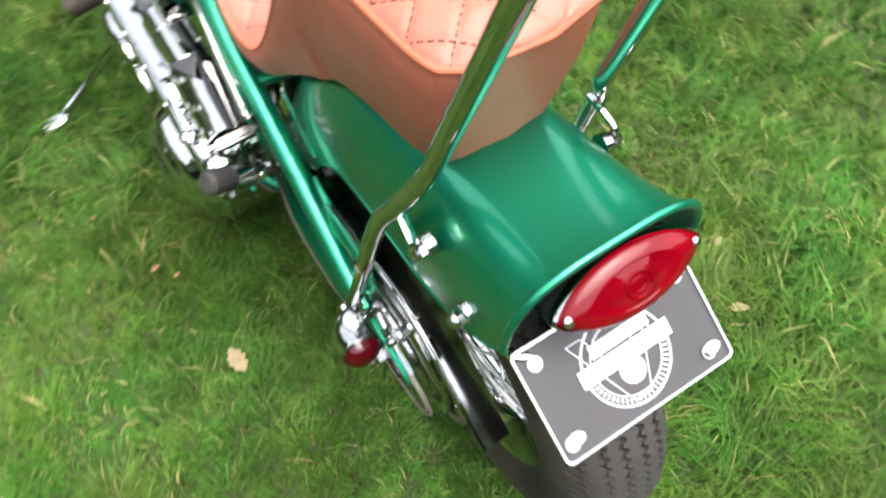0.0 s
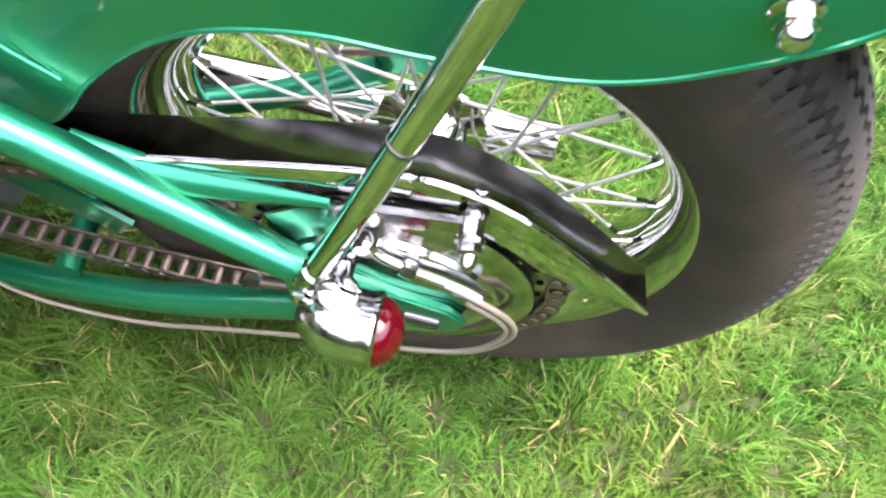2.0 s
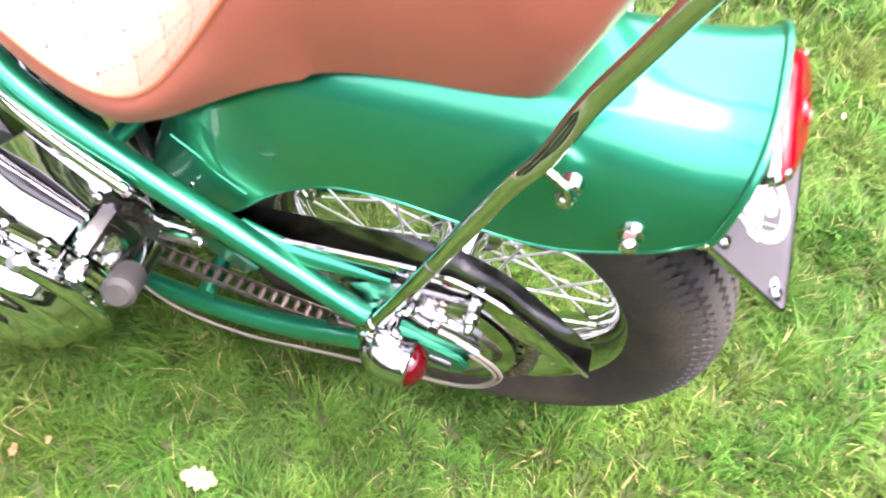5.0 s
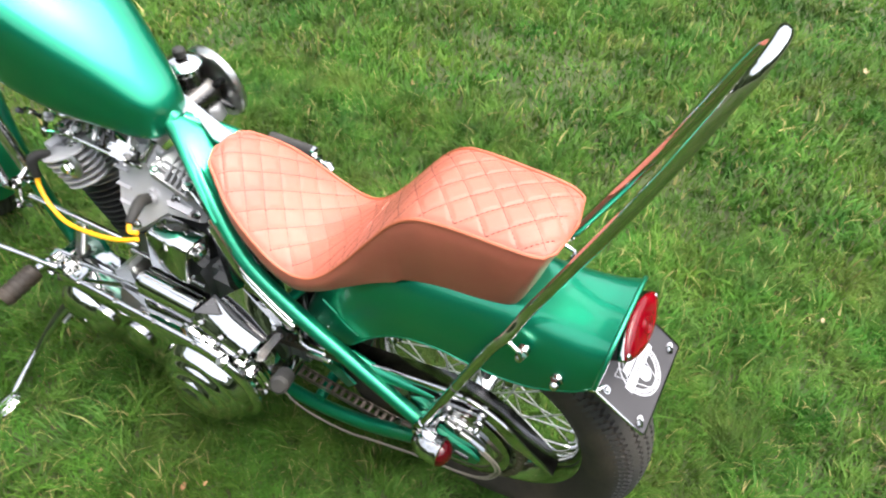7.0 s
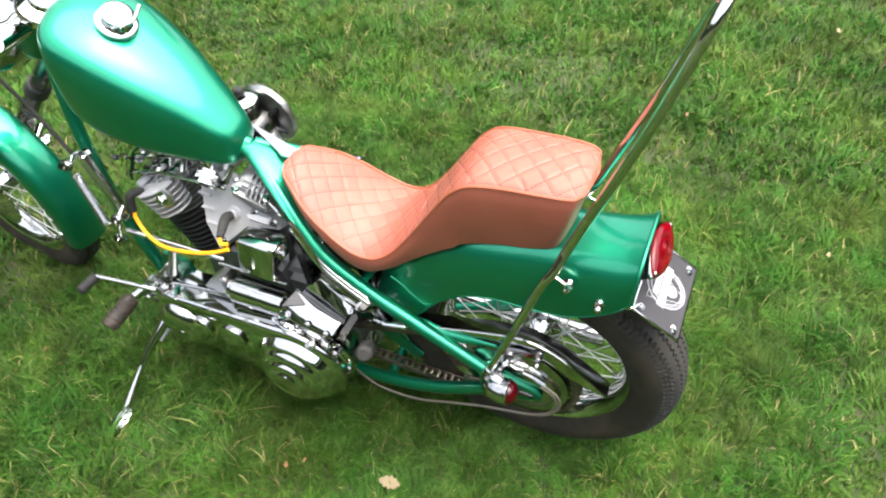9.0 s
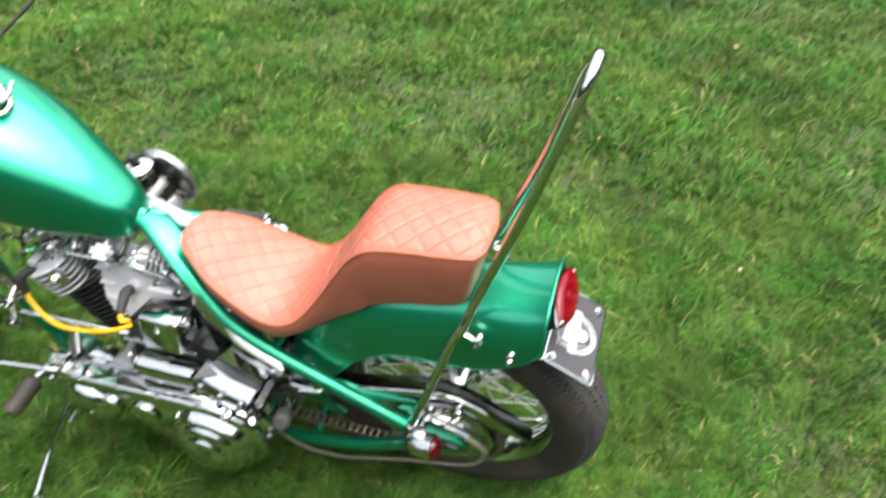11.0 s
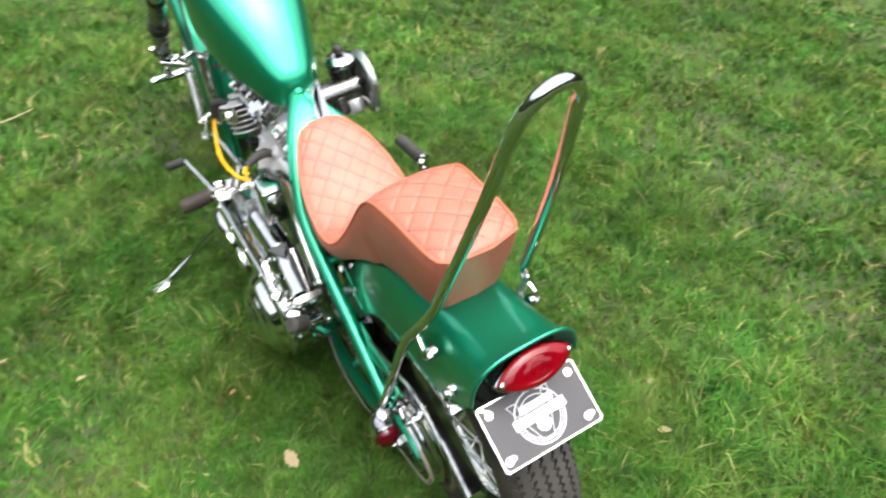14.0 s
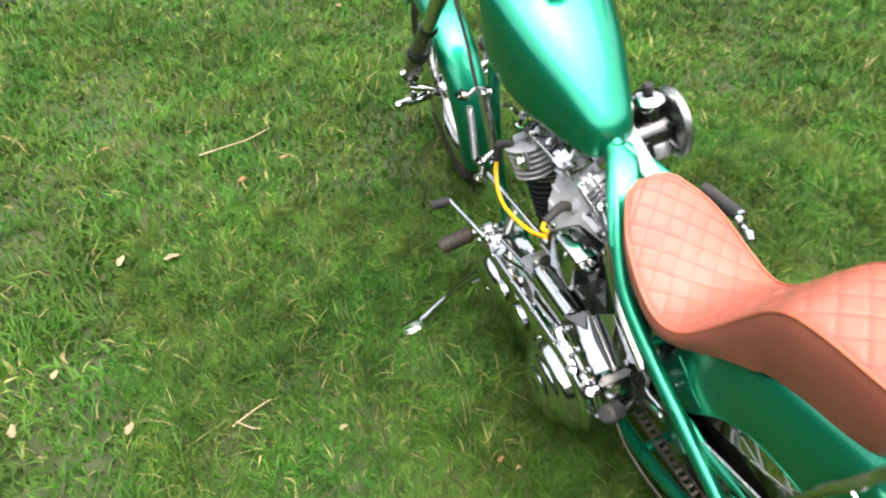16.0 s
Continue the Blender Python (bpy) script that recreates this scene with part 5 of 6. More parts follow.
part("rib", rod((-0.206, 0.55, 0.352), (-0.206, 0.74, 0.345), 0.007, 0.003), CHROME, prim)
st = bmesh.new()
rod((-0.150, 0.625, 0.408), (-0.148, 0.490, 0.404), 0.031, 0.006, 28, st)
rod((-0.150, 0.636, 0.408), (-0.150, 0.622, 0.408), 0.024, 0.004, 28, st)
rod((-0.150, 0.574, 0.406), (-0.150, 0.570, 0.406), 0.0318, 0.001, 28, st)
starter = part("starter_motor", st, CHROME, bike, "chrome starter motor")
part("starter_bolt", rod((-0.128, 0.672, 0.448), (-0.124, 0.50, 0.443), 0.004), CHROME, starter)
part("starter_bracket", plate_shape([(0.705, 0.395), (0.650, 0.450), (0.636, 0.450), (0.640, 0.395)], -0.165, -0.120, 0.003), STEEL, starter)
# angular chrome cover between starter and clutch
cov = bmesh.new()
rails = [((-0.186, 0.480, 0.424), (-0.186, 0.372, 0.388)), ((-0.176, 0.476, 0.440), (-0.176, 0.366, 0.402)), ((-0.139, 0.459, 0.455), (-0.150, 0.360, 0.410)), ((-0.134, 0.456, 0.444), (-0.145, 0.360, 0.398)), ((-0.128, 0.448, 0.456), (-0.139, 0.356, 0.412)), ((-0.109, 0.420, 0.474), (-0.120, 0.346, 0.424)), ((-0.100, 0.414, 0.470), (-0.112, 0.342, 0.420))]
cols = []
for i in range(9):
    f = i / 8
    sag = math.sin(math.pi * f)
    cols.append([cov.verts.new(Vector(a).lerp(Vector(b), f) + Vector((0, 0, -0.004 * sag))) for a, b in rails])
for a, b in zip(cols, cols[1:]):
    for k in range(len(rails) - 1):
        cov.faces.new((a[k], a[k + 1], b[k + 1], b[k]))
bmesh.ops.recalc_face_normals(cov, faces=cov.faces)
bmesh.ops.solidify(cov, geom=cov.faces[:], thickness=0.003)
sc = part("starter_cover", cov, CHROME, starter, "folded chrome end cover")
# black tube on the chrome stands in for shade in the fold
part("cover_crease", tube([(-0.138, 0.462, 0.460), (-0.146, 0.415, 0.435), (-0.150, 0.356, 0.408)], [0.0025, 0.0065, 0.004], 8, 6), BLACK, sc)
# darker sheet on the chrome stands in for a dull reflection
part("cover_facet", rings(bmesh.new(), [[Vector(p) + Vector((0, 0, d)) for p in ((-0.178, 0.478, 0.4415), (-0.141, 0.461, 0.4565), (-0.158, 0.436, 0.4405))] for d in (0.0, 0.003)]), DARKSTEEL, sc)
for p in ((-0.184, 0.462, 0.432), (-0.186, 0.420, 0.418), (-0.186, 0.380, 0.404), (-0.128, 0.350, 0.424)):
    bolt(sc, p, (-0.7, -0.2, 0.7), 0.0042, 0.009)
# stepped skirt under the cover, round the clutch
for k, (r, x) in enumerate(((0.118, -0.176), (0.112, -0.184))):
    arc = [(x, 0.460 + r * math.cos(q), 0.280 + r * math.sin(q)) for q in (radians(70 + 8 * j) for j in range(13))]
    part("cover_skirt", tube(arc, 0.006, 8, 2), CHROME, sc)
part("cover_end", box((-0.150, 0.348, 0.398), (0.060, 0.014, 0.024), Matrix.Rotation(radians(30), 4, "X"), 0.004), DARKSTEEL, sc)
# solenoid with its black rubber cap
sol = bmesh.new()
rod((-0.140, 0.300, 0.375), (-0.185, 0.284, 0.404), 0.015, 0.004, 20, sol)
sol_ob = part("solenoid", sol, CHROME, bike, "chrome solenoid with rubber cap")
part("rubber_cap", rod((-0.180, 0.286, 0.401), (-0.214, 0.272, 0.428), 0.0165, 0.005, 22), RUBBER, sol_ob)
part("terminal", rod((-0.150, 0.255, 0.452), (-0.152, 0.205, 0.470), 0.005, 0.001, 8), CHROME, sol_ob)
# ---- forward controls, left ----
mount = bmesh.new()
rod((-0.105, 0.830, 0.355), (-0.195, 0.830, 0.352), 0.013, 0.003, 16, mount)
rod((-0.120, 0.850, 0.345), (-0.150, 0.930, 0.290), 0.012, 0.003, 14, mount)
rod((-0.150, 0.930, 0.290), (-0.190, 0.950, 0.279), 0.011, 0.003, 14, mount)
ctl = part("forward_control", mount, CHROME, bike, "chrome forward control with rubber peg and shifter")
part("foot_peg", lathe([(0, 0.012), (0.003, 0.0185), (0.010, 0.020), (0.080, 0.020), (0.087, 0.017), (0.088, 0.010)], (-0.192, 0.951, 0.279), (-0.083, 0.012, -0.016), 18), PEGRUBBER, ctl, "worn brown ribbed rubber foot peg")
for k in range(6):
    part("peg_rib", lathe([(0, 0.0195), (0.002, 0.0212), (0.007, 0.0212), (0.009, 0.0195)], Vector((-0.192, 0.951, 0.279)) + Vector((-0.083, 0.012, -0.016)).normalized() * (0.010 + 0.012 * k), (-0.083, 0.012, -0.016), 18), PEGRUBBER, ctl)
part("shift_lever", tube([(-0.196, 0.822, 0.366), (-0.206, 0.860, 0.378), (-0.216, 0.910, 0.386), (-0.228, 0.964, 0.396)], [0.0085, 0.006, 0.0055, 0.006], 10, 6), CHROME, ctl)
part("shift_peg", lathe([(0, 0.007), (0.002, 0.011), (0.044, 0.012), (0.048, 0.008)], (-0.228, 0.965, 0.396), (-0.047, 0.008, -0.004), 14), RUBBER, ctl, "small black rubber toe peg")
for y, z, r in ((0.815, 0.372, 0.013), (0.832, 0.345, 0.011), (0.850, 0.360, 0.008), (0.800, 0.350, 0.007), (0.870, 0.330, 0.008)):
    bolt(ctl, (-0.190, y, z), (-1, 0, 0), r, 0.014, name="cap_nut")
part("shift_rod", rod((-0.170, 0.800, 0.372), (-0.140, 0.460, 0.400), 0.004), CHROME, ctl)
part("control_plate", plate_shape([(0.90, 0.330), (0.86, 0.400), (0.79, 0.390), (0.78, 0.330), (0.84, 0.300)], -0.118, -0.108, 0.003), GREEN, ctl)
part("control_bracket", plate_shape([(0.872, 0.338), (0.862, 0.382), (0.812, 0.392), (0.792, 0.362), (0.806, 0.332)], -0.176, -0.168, 0.003), CHROME, ctl)
part("control_bracket", box((-0.150, 0.838, 0.372), (0.060, 0.024, 0.018), Matrix.Rotation(radians(12), 4, "X"), 0.005), CHROME, ctl)
for y, z in ((0.858, 0.352), (0.822, 0.350), (0.842, 0.382)):
    part("control_boss", lathe([(0, 0.011), (0.016, 0.011), (0.020, 0.007)], (-0.176, y, z), (-1, 0, 0), 14), CHROME, ctl)
part("control_arm", rod((-0.125, 0.795, 0.460), (-0.150, 0.815, 0.375), 0.010, 0.003), STEEL, ctl)
part("control_rod", rod((-0.150, 0.885, 0.500), (-0.118, 0.660, 0.452), 0.0055), CHROME, ctl)

# ---- side stand ----
stand = part("side_stand", tube([(-0.140, 0.838, 0.275), (-0.190, 0.858, 0.245), (-0.250, 0.882, 0.200), (-0.296, 0.896, 0.160), (-0.345, 0.900, 0.128), (-0.385, 0.898, 0.106)], [0.014, 0.013, 0.010, 0.008, 0.0075, 0.0075], 12, 6), CHROME, bike, "bent chrome side stand with flat foot")
ft = bmesh.new()
lathe([(0, 0.010), (0.002, 0.018), (0.006, 0.019), (0.010, 0.014), (0.012, 0.004)], (-0.412, 0.893, 0.093), (-0.12, 0, 0.99), 18, ft)
ft.transform(Matrix.Translation((-0.412, 0.893, 0.086)) @ Matrix.Diagonal((1.7, 1.1, 1.2, 1)) @ Matrix.Translation((0.412, -0.893, -0.086)))
part("stand_foot", ft, CHROME, stand)
part("stand_spring", tube([(-0.165, 0.845, 0.240), (-0.235, 0.870, 0.195)], 0.005, 8, 4), STEEL, stand)

# ---- kick pedal, right ----
kp = part("kick_starter", tube([(0.10, 0.430, 0.330), (0.170, 0.440, 0.360), (0.200, 0.460, 0.430), (0.215, 0.490, 0.490)], 0.009, 12, 6), CHROME, bike, "chrome kick starter with rubber pedal")
part("pedal", lathe([(0, 0.009), (0.003, 0.015), (0.105, 0.015), (0.110, 0.011)], (0.225, 0.512, 0.481), (0.0, 0.114, -0.008), 16), RUBBER, kp, "black rubber kick pedal")
part("pedal_end", lathe([(0, 0.010), (0.004, 0.016), (0.012, 0.016), (0.016, 0.008)], (0.225, 0.498, 0.482), (0, 1, 0), 14), CHROME, kp)
part("pedal_end", lathe([(0, 0.004), (0.004, 0.012), (0.020, 0.014), (0.028, 0.006)], (0.205, 0.452, 0.470), (0.1, 0.4, 0.3), 14), CHROME, kp)
part("exhaust_pipe", tube([(0.06, 0.86, 0.575), (0.10, 0.92, 0.56), (0.13, 0.93, 0.45), (0.14, 0.86, 0.27), (0.14, 0.60, 0.19), (0.14, 0.20, 0.19), (0.14, -0.12, 0.20)], 0.022, 16, 8), CHROME, bike, "low chrome exhaust pipe")

# ---- front end ----
FW = Vector((0.0, 1.570, 0.310))
STEER = Matrix.Translation(FW) @ Matrix.Rotation(radians(-6), 4, "Z") @ Matrix.Translation(-FW)
front_wheel = spoked_wheel("front_wheel", FW.y, FW.z, 0.310, 0.232, 0.088, x=FW.x, label="laced chrome front wheel with black tyre")
front_wheel.matrix_basis = STEER
disc = bmesh.new()
lathe([(0, 0.02), (0.004, 0.105), (0.010, 0.110), (0.014, 0.085), (0.024, 0.060), (0.026, 0.02)], FW + Vector((-0.048, 0, 0)), (-1, 0, 0), 40, disc)
part("hub_cover", disc, CHROME, front_wheel)
bm = bmesh.new()
rows = []
for i in range(49):
    a = radians(198 - 165 * i / 48)
    row = []
    for k in range(17):
        t = math.pi * (k / 16 - 0.5)
        sx = math.copysign(abs(math.sin(t)) ** 0.7, math.sin(t)) * 0.056
        r = 0.286 + 0.044 * abs(math.cos(t)) ** 0.7
        row.append(bm.verts.new(FW + Vector((sx, r * math.cos(a), r * math.sin(a)))))
    rows.append(row)
for a, b in zip(rows, rows[1:]):
    for k in range(len(a) - 1):
        bm.faces.new((a[k], a[k + 1], b[k + 1], b[k]))
bmesh.ops.recalc_face_normals(bm, faces=bm.faces)
bmesh.ops.solidify(bm, geom=bm.faces[:], thickness=0.0025)
ff = part("front_fender", bm, GREEN, bike, "rounded green metallic front fender")
ff.matrix_basis = STEER
fork_top, fork_low = Vector((0, 1.02, 0.900)), Vector((0, 1.520, 0.440))
fork = part("front_fork", rod((-0.13, 1.02, 0.905), (0.13, 1.02, 0.905), 0.020, 0.006), CHROME, bike, "telescopic front fork with black sleeves")
for s in (-1, 1):
    o = Vector((s * 0.128, 0.012 * s, 0))
    part("fork_tube", rod(fork_top + o - Vector((0, 0.03, -0.03)), fork_top.lerp(fork_low, 0.5) + o, 0.0185, 0.002, 20), CHROME, fork)
    part("fork_sleeve", rod(fork_top.lerp(fork_low, 0.42) + o, fork_low + o, 0.024, 0.006, 20), BLACK, fork, "glossy black fork sleeve")
    part("fork_boot", rod(fork_top.lerp(fork_low, 0.66) + o, fork_top.lerp(fork_low, 0.74) + o, 0.030, 0.005, 20), RUBBER, fork)
    part("fork_end", lathe([(0, 0.026), (0.012, 0.028), (0.030, 0.022), (0.040, 0.012)], fork_low + o, (0, 0.7, -0.7), 18), BLACK, fork)
    lug = bmesh.new()
    rod(fork_low + o + Vector((0, 0.01, -0.03)), FW + o + Vector((0, -0.01, 0.02)), 0.013, 0.003, 14, lug)
    rod(FW + o + Vector((s * 0.045, 0, 0.012)), FW + o + Vector((-s * 0.06, 0, 0.012)), 0.012, 0.004, 14, lug)
    rod(FW + o + Vector((s * 0.030, -0.045, 0.030)), FW + o + Vector((-s * 0.050, -0.045, 0.030)), 0.009, 0.003, 12, lug)
    rod(fork_low + o + Vector((s * 0.02, -0.02, -0.03)), fork_low + o + Vector((-s * 0.05, -0.045, -0.05)), 0.011, 0.003, 12, lug)
    part("axle_lug", lug, CHROME, fork)
    bolt(fork, FW + o + Vector((s * 0.045, 0, 0.012)), (s, 0, 0), 0.011, 0.014, name="axle_nut")
    bolt(fork, fork_low + o + Vector((s * 0.024, -0.005, 0.010)), (s, -0.3, 0), 0.007, 0.010, name="cap_nut")
# steering head with its chrome top
part("steering_head", lathe([(0, 0.03), (0.004, 0.052), (0.014, 0.054), (0.022, 0.050), (0.027, 0.038), (0.030, 0.030), (0.040, 0.028), (0.046, 0.020), (0.048, 0.004)], (0, 0.980, 0.922), (0, -0.5, 0.86), 32), CHROME, fork)
part("stem_nut", lathe([(0, 0.016), (0.010, 0.016), (0.013, 0.012)], (0, 0.956, 0.963), (0, -0.5, 0.86), 6), STEEL, fork)
lampb = bmesh.new()
lathe([(0, 0.02), (0.02, 0.05), (0.06, 0.078), (0.10, 0.085), (0.104, 0.088), (0.112, 0.086)], (0, 1.09, 0.86), (0, 1, -0.1), 30, lampb)
hl = part("headlamp", lampb, CHROME, bike, "round chrome headlamp")
part("lens", lathe([(0, 0.083), (0.010, 0.070), (0.016, 0.040), (0.018, 0.004)], (0, 1.202, 0.849), (0, 1, -0.1), 30), PRINT, hl)
# handlebar
bars = part("handlebar", tube([(-0.360, 0.930, 1.060), (-0.360, 0.985, 1.065), (-0.300, 1.060, 1.060), (-0.120, 1.030, 1.020), (0.0, 1.005, 0.985), (0.130, 1.000, 1.020), (0.300, 0.990, 1.050), (0.362, 0.930, 1.040), (0.356, 0.870, 1.031)], 0.0125, 16, 8), CHROME, bike, "chrome handlebar with black rubber grips")
for a, b in (((0.356, 0.872, 1.031), (0.318, 0.703, 1.016)), ((-0.362, 0.935, 1.060), (-0.400, 0.830, 1.060))):
    a, b = Vector(a), Vector(b)
    gp = bmesh.new()
    L = (b - a).length
    lathe([(0, 0.014), (0.002, 0.0175), (L - 0.006, 0.0165), (L, 0.012)], a, b - a, 20, gp)
    part("grip", gp, RUBBER, bars, "black rubber grip")
    d = (a - b).normalized()
    hsg = bmesh.new()
    rod(a, a + d * 0.045, 0.019, 0.005, 18, hsg)
    part("lever_clamp", hsg, CHROME, bars)
    out = Vector((math.copysign(0.03, a.x), 0.048, 0.006))
    part("lever", tube([a + d * 0.03 + Vector((0, 0.03, 0)), a + out, a.lerp(b, 0.35) + out * 1.15, a.lerp(b, 0.62) + out], [0.007, 0.006, 0.0055, 0.0055], 10, 6), CHROME, bars)
    part("lever_ball", lathe([(-0.009, 0.002), (-0.006, 0.007), (0, 0.009), (0.006, 0.007), (0.009, 0.002)], a.lerp(b, 0.64) + out, b - a, 14), CHROME, bars)
part("cable", tube([(0.352, 0.900, 1.010), (0.330, 0.930, 0.960), (0.240, 1.000, 0.900), (0.100, 1.050, 0.850)], 0.004, 8, 8), RUBBER, bars)
part("cable", tube([(-0.060, 1.200, 0.900), (-0.085, 1.120, 0.820), (-0.100, 1.040, 0.748), (-0.118, 0.962, 0.662)], 0.0042, 8, 8), RUBBER, bars)
# spring-loaded clutch linkage ahead of the engine
lk = part("clutch_linkage", rod((-0.108, 0.955, 0.660), (-0.118, 0.905, 0.500), 0.012, 0.003, 16), CHROME, bike, "chrome clutch linkage with return spring")
coil_pts = []
a, b = Vector((-0.146, 0.948, 0.640)), Vector((-0.158, 0.930, 0.508))
ax = (b - a).normalized()
u = ax.orthogonal().normalized()
v = ax.cross(u)
TURNS = 25
for i in range(TURNS * 12 + 1):
    f = i / (TURNS * 12)
    q = 2 * math.pi * TURNS * f
    coil_pts.append(a.lerp(b, f) + (u * math.cos(q) + v * math.sin(q)) * 0.0075)
part("spring", tube(coil_pts, 0.0019, 6, 1), CHROME, lk, "coiled chrome return spring")
part("link_arm", tube([(-0.164, 0.925, 0.690), (-0.148, 0.945, 0.668), (-0.120, 0.955, 0.672), (-0.095, 0.955, 0.652)], 0.006, 10, 5), CHROME, lk)
part("link_arm", tube([(-0.158, 0.930, 0.510), (-0.160, 0.905, 0.520), (-0.158, 0.880, 0.542), (-0.130, 0.880, 0.555)], 0.006, 10, 5), CHROME, lk)
part("link_arm", tube([(-0.158, 0.885, 0.535), (-0.162, 0.898, 0.490), (-0.150, 0.905, 0.465)], 0.007, 10, 5), CHROME, lk)
for p in ((-0.166, 0.924, 0.690), (-0.096, 0.956, 0.654), (-0.160, 0.878, 0.545), (-0.164, 0.900, 0.486), (-0.122, 0.905, 0.510), (-0.150, 0.946, 0.670)):
    bolt(lk, p, (-0.8, -0.2, 0.5), 0.008, 0.014, name="cap_nut")

# ---- garden beds, stones and litter ----
def lumpy_stone(name, place, size, seed, label, group, mat=None):
    """A rounded field stone, sunk a little into the ground."""
    r = random.Random(seed)
    bm = bmesh.new()
    bmesh.ops.create_icosphere(bm, subdivisions=4, radius=1)
    off = Vector((r.random() * 20, r.random() * 20, r.random() * 20))
    for v in bm.verts:
        n1 = noise.noise(v.co * 1.1 + off)
        n2 = noise.noise(v.co * 3.2 + off)
        n3 = noise.noise(v.co * 8.0 + off)
        v.co *= 0.92 + 0.24 * n1 + 0.06 * n2 + 0.018 * n3
    bm.transform(Matrix.Rotation(r.random() * 6.28, 4, "Z") @ Matrix.Diagonal((size, size * (0.70 + 0.25 * r.random()), size * 0.86, 1)))
    ob = new(name, finish(bm, name, mat or STONE))
    ob.matrix_world = Matrix.Translation((place[0], place[1], SOIL_Z + size * 0.42))
    return tagged(ob, label, "stone", group)


BED_EDGE = ((5.16, -0.79, 0.050, "r"), (4.93, -0.92, 0.100, "p"), (5.03, -0.86, 0.060, "p"), (4.80, -1.01, 0.074, "g"), (4.40, -1.04, 0.068, "p"), (4.68, -1.21, 0.054, "p"), (4.41, -1.23, 0.082, "p"), (4.05, -1.23, 0.078, "p"),
            (3.81, -1.31, 0.084, "w"), (3.70, -1.45, 0.052, "p"), (4.82, -1.41, 0.052, "w"), (4.23, -1.41, 0.034, "g"), (3.49, -1.62, 0.050, "g"), (3.19, -1.60, 0.046, "g"), (3.18, -1.54, 0.026, "r"), (3.36, -1.77, 0.034, "r"), (3.14, -1.72, 0.045, "p"))
LOOKS = {"p": (STONE, "pinkish rounded stone edging the flower bed"), "g": (STONE_GREY, "mossy grey stone edging the flower bed"), "w": (STONE_PALE, "pale rounded stone edging the flower bed"), "r": (STONE_RED, "small rust-brown stone edging the flower bed")}
for i, (x, y, s, look_key) in enumerate(BED_EDGE):
    lumpy_stone("edging_stone", (x, y), s * 1.04, 30 + i, LOOKS[look_key][1], "stones edging the flower bed", LOOKS[look_key][0])
for i, (x, y, s) in enumerate(((-1.62, 3.90, 0.13), (-1.34, 3.86, 0.12), (-1.10, 3.82, 0.12), (-0.86, 3.74, 0.10), (-1.90, 3.94, 0.12))):
    lumpy_stone("edging_stone", (x, y), s, 70 + i, "greyish rounded stone edging the far bed", "stones edging the far bed", STONE_GREY)


def bed(name, pts, label):
    bm = bmesh.new()
    rings(bm, [[Vector((x, y, SOIL_Z - 0.02)) for x, y in pts], [Vector((x, y, SOIL_Z + 0.009)) for x, y in pts]])
    ob = new(name, finish(bm, name, MULCH))
    return tagged(ob, label, "garden bed", kind="structure")


bed("flower_bed", [(2.9, -1.95), (3.4, -1.72), (4.0, -1.46), (5.2, -1.0), (6.8, -0.40), (7.5, -3.4), (3.2, -3.4)], "dark mulched flower bed at the lawn's corner")
bed("back_bed", [(-2.6, 4.20), (-1.5, 3.93), (-0.6, 3.76), (-0.5, 4.6), (-2.6, 4.9)], "brown mulched bed behind the lawn")


def leafy_clump(name, cx, cy, rx, ry, h, count, size, seed, label, mat, blades=False):
    """A clump of many small leaves on short stems, or of strap leaves."""
    r = np.random.default_rng(seed)
    verts, faces = [], []
    for _ in range(count):
        a, d = r.uniform(0, 6.283), math.sqrt(r.uniform(0, 1))
        bx, by = cx + rx * d * math.cos(a), cy + ry * d * math.sin(a)
        if blades:
            L, w, lean, t = h * r.uniform(0.6, 1.15), size * r.uniform(0.7, 1.3), r.uniform(0.15, 0.8), r.uniform(0, 6.283)
            dx, dy = math.cos(t), math.sin(t)
            k = len(verts)
            for f, ww in ((0, 0.8), (0.4, 1.0), (0.75, 0.8), (1.0, 0.1)):
                z = SOIL_Z + L * (f - 0.32 * lean * f * f)
                off = L * lean * f * f
                verts += [(bx + dx * off - dy * w * ww, by + dy * off + dx * w * ww, z), (bx + dx * off + dy * w * ww, by + dy * off - dx * w * ww, z)]
            faces += [(k, k + 1, k + 3, k + 2), (k + 2, k + 3, k + 5, k + 4), (k + 4, k + 5, k + 7, k + 6)]
        else:
            z = SOIL_Z + h * (1 - d * d) * r.uniform(0.35, 1.0) + 0.02
            n = Vector((r.normal(0, 0.6), r.normal(0, 0.6), 1)).normalized()
            u = n.orthogonal().normalized()
            u.rotate(Matrix.Rotation(r.uniform(0, 6.283), 3, n))
            v = n.cross(u)
            s = size * r.uniform(0.6, 1.3)
            c = Vector((bx, by, z))
            k = len(verts)
            verts += [tuple(c - u * s), tuple(c + v * s * 0.55 - n * s * 0.15), tuple(c + u * s), tuple(c - v * s * 0.55 - n * s * 0.15)]
            faces += [(k, k + 1, k + 2), (k, k + 2, k + 3)]
    me = bpy.data.meshes.new(name)
    me.from_pydata(verts, [], faces)
    me.materials.append(mat)
    return tagged(new(name, me), label, "plant")


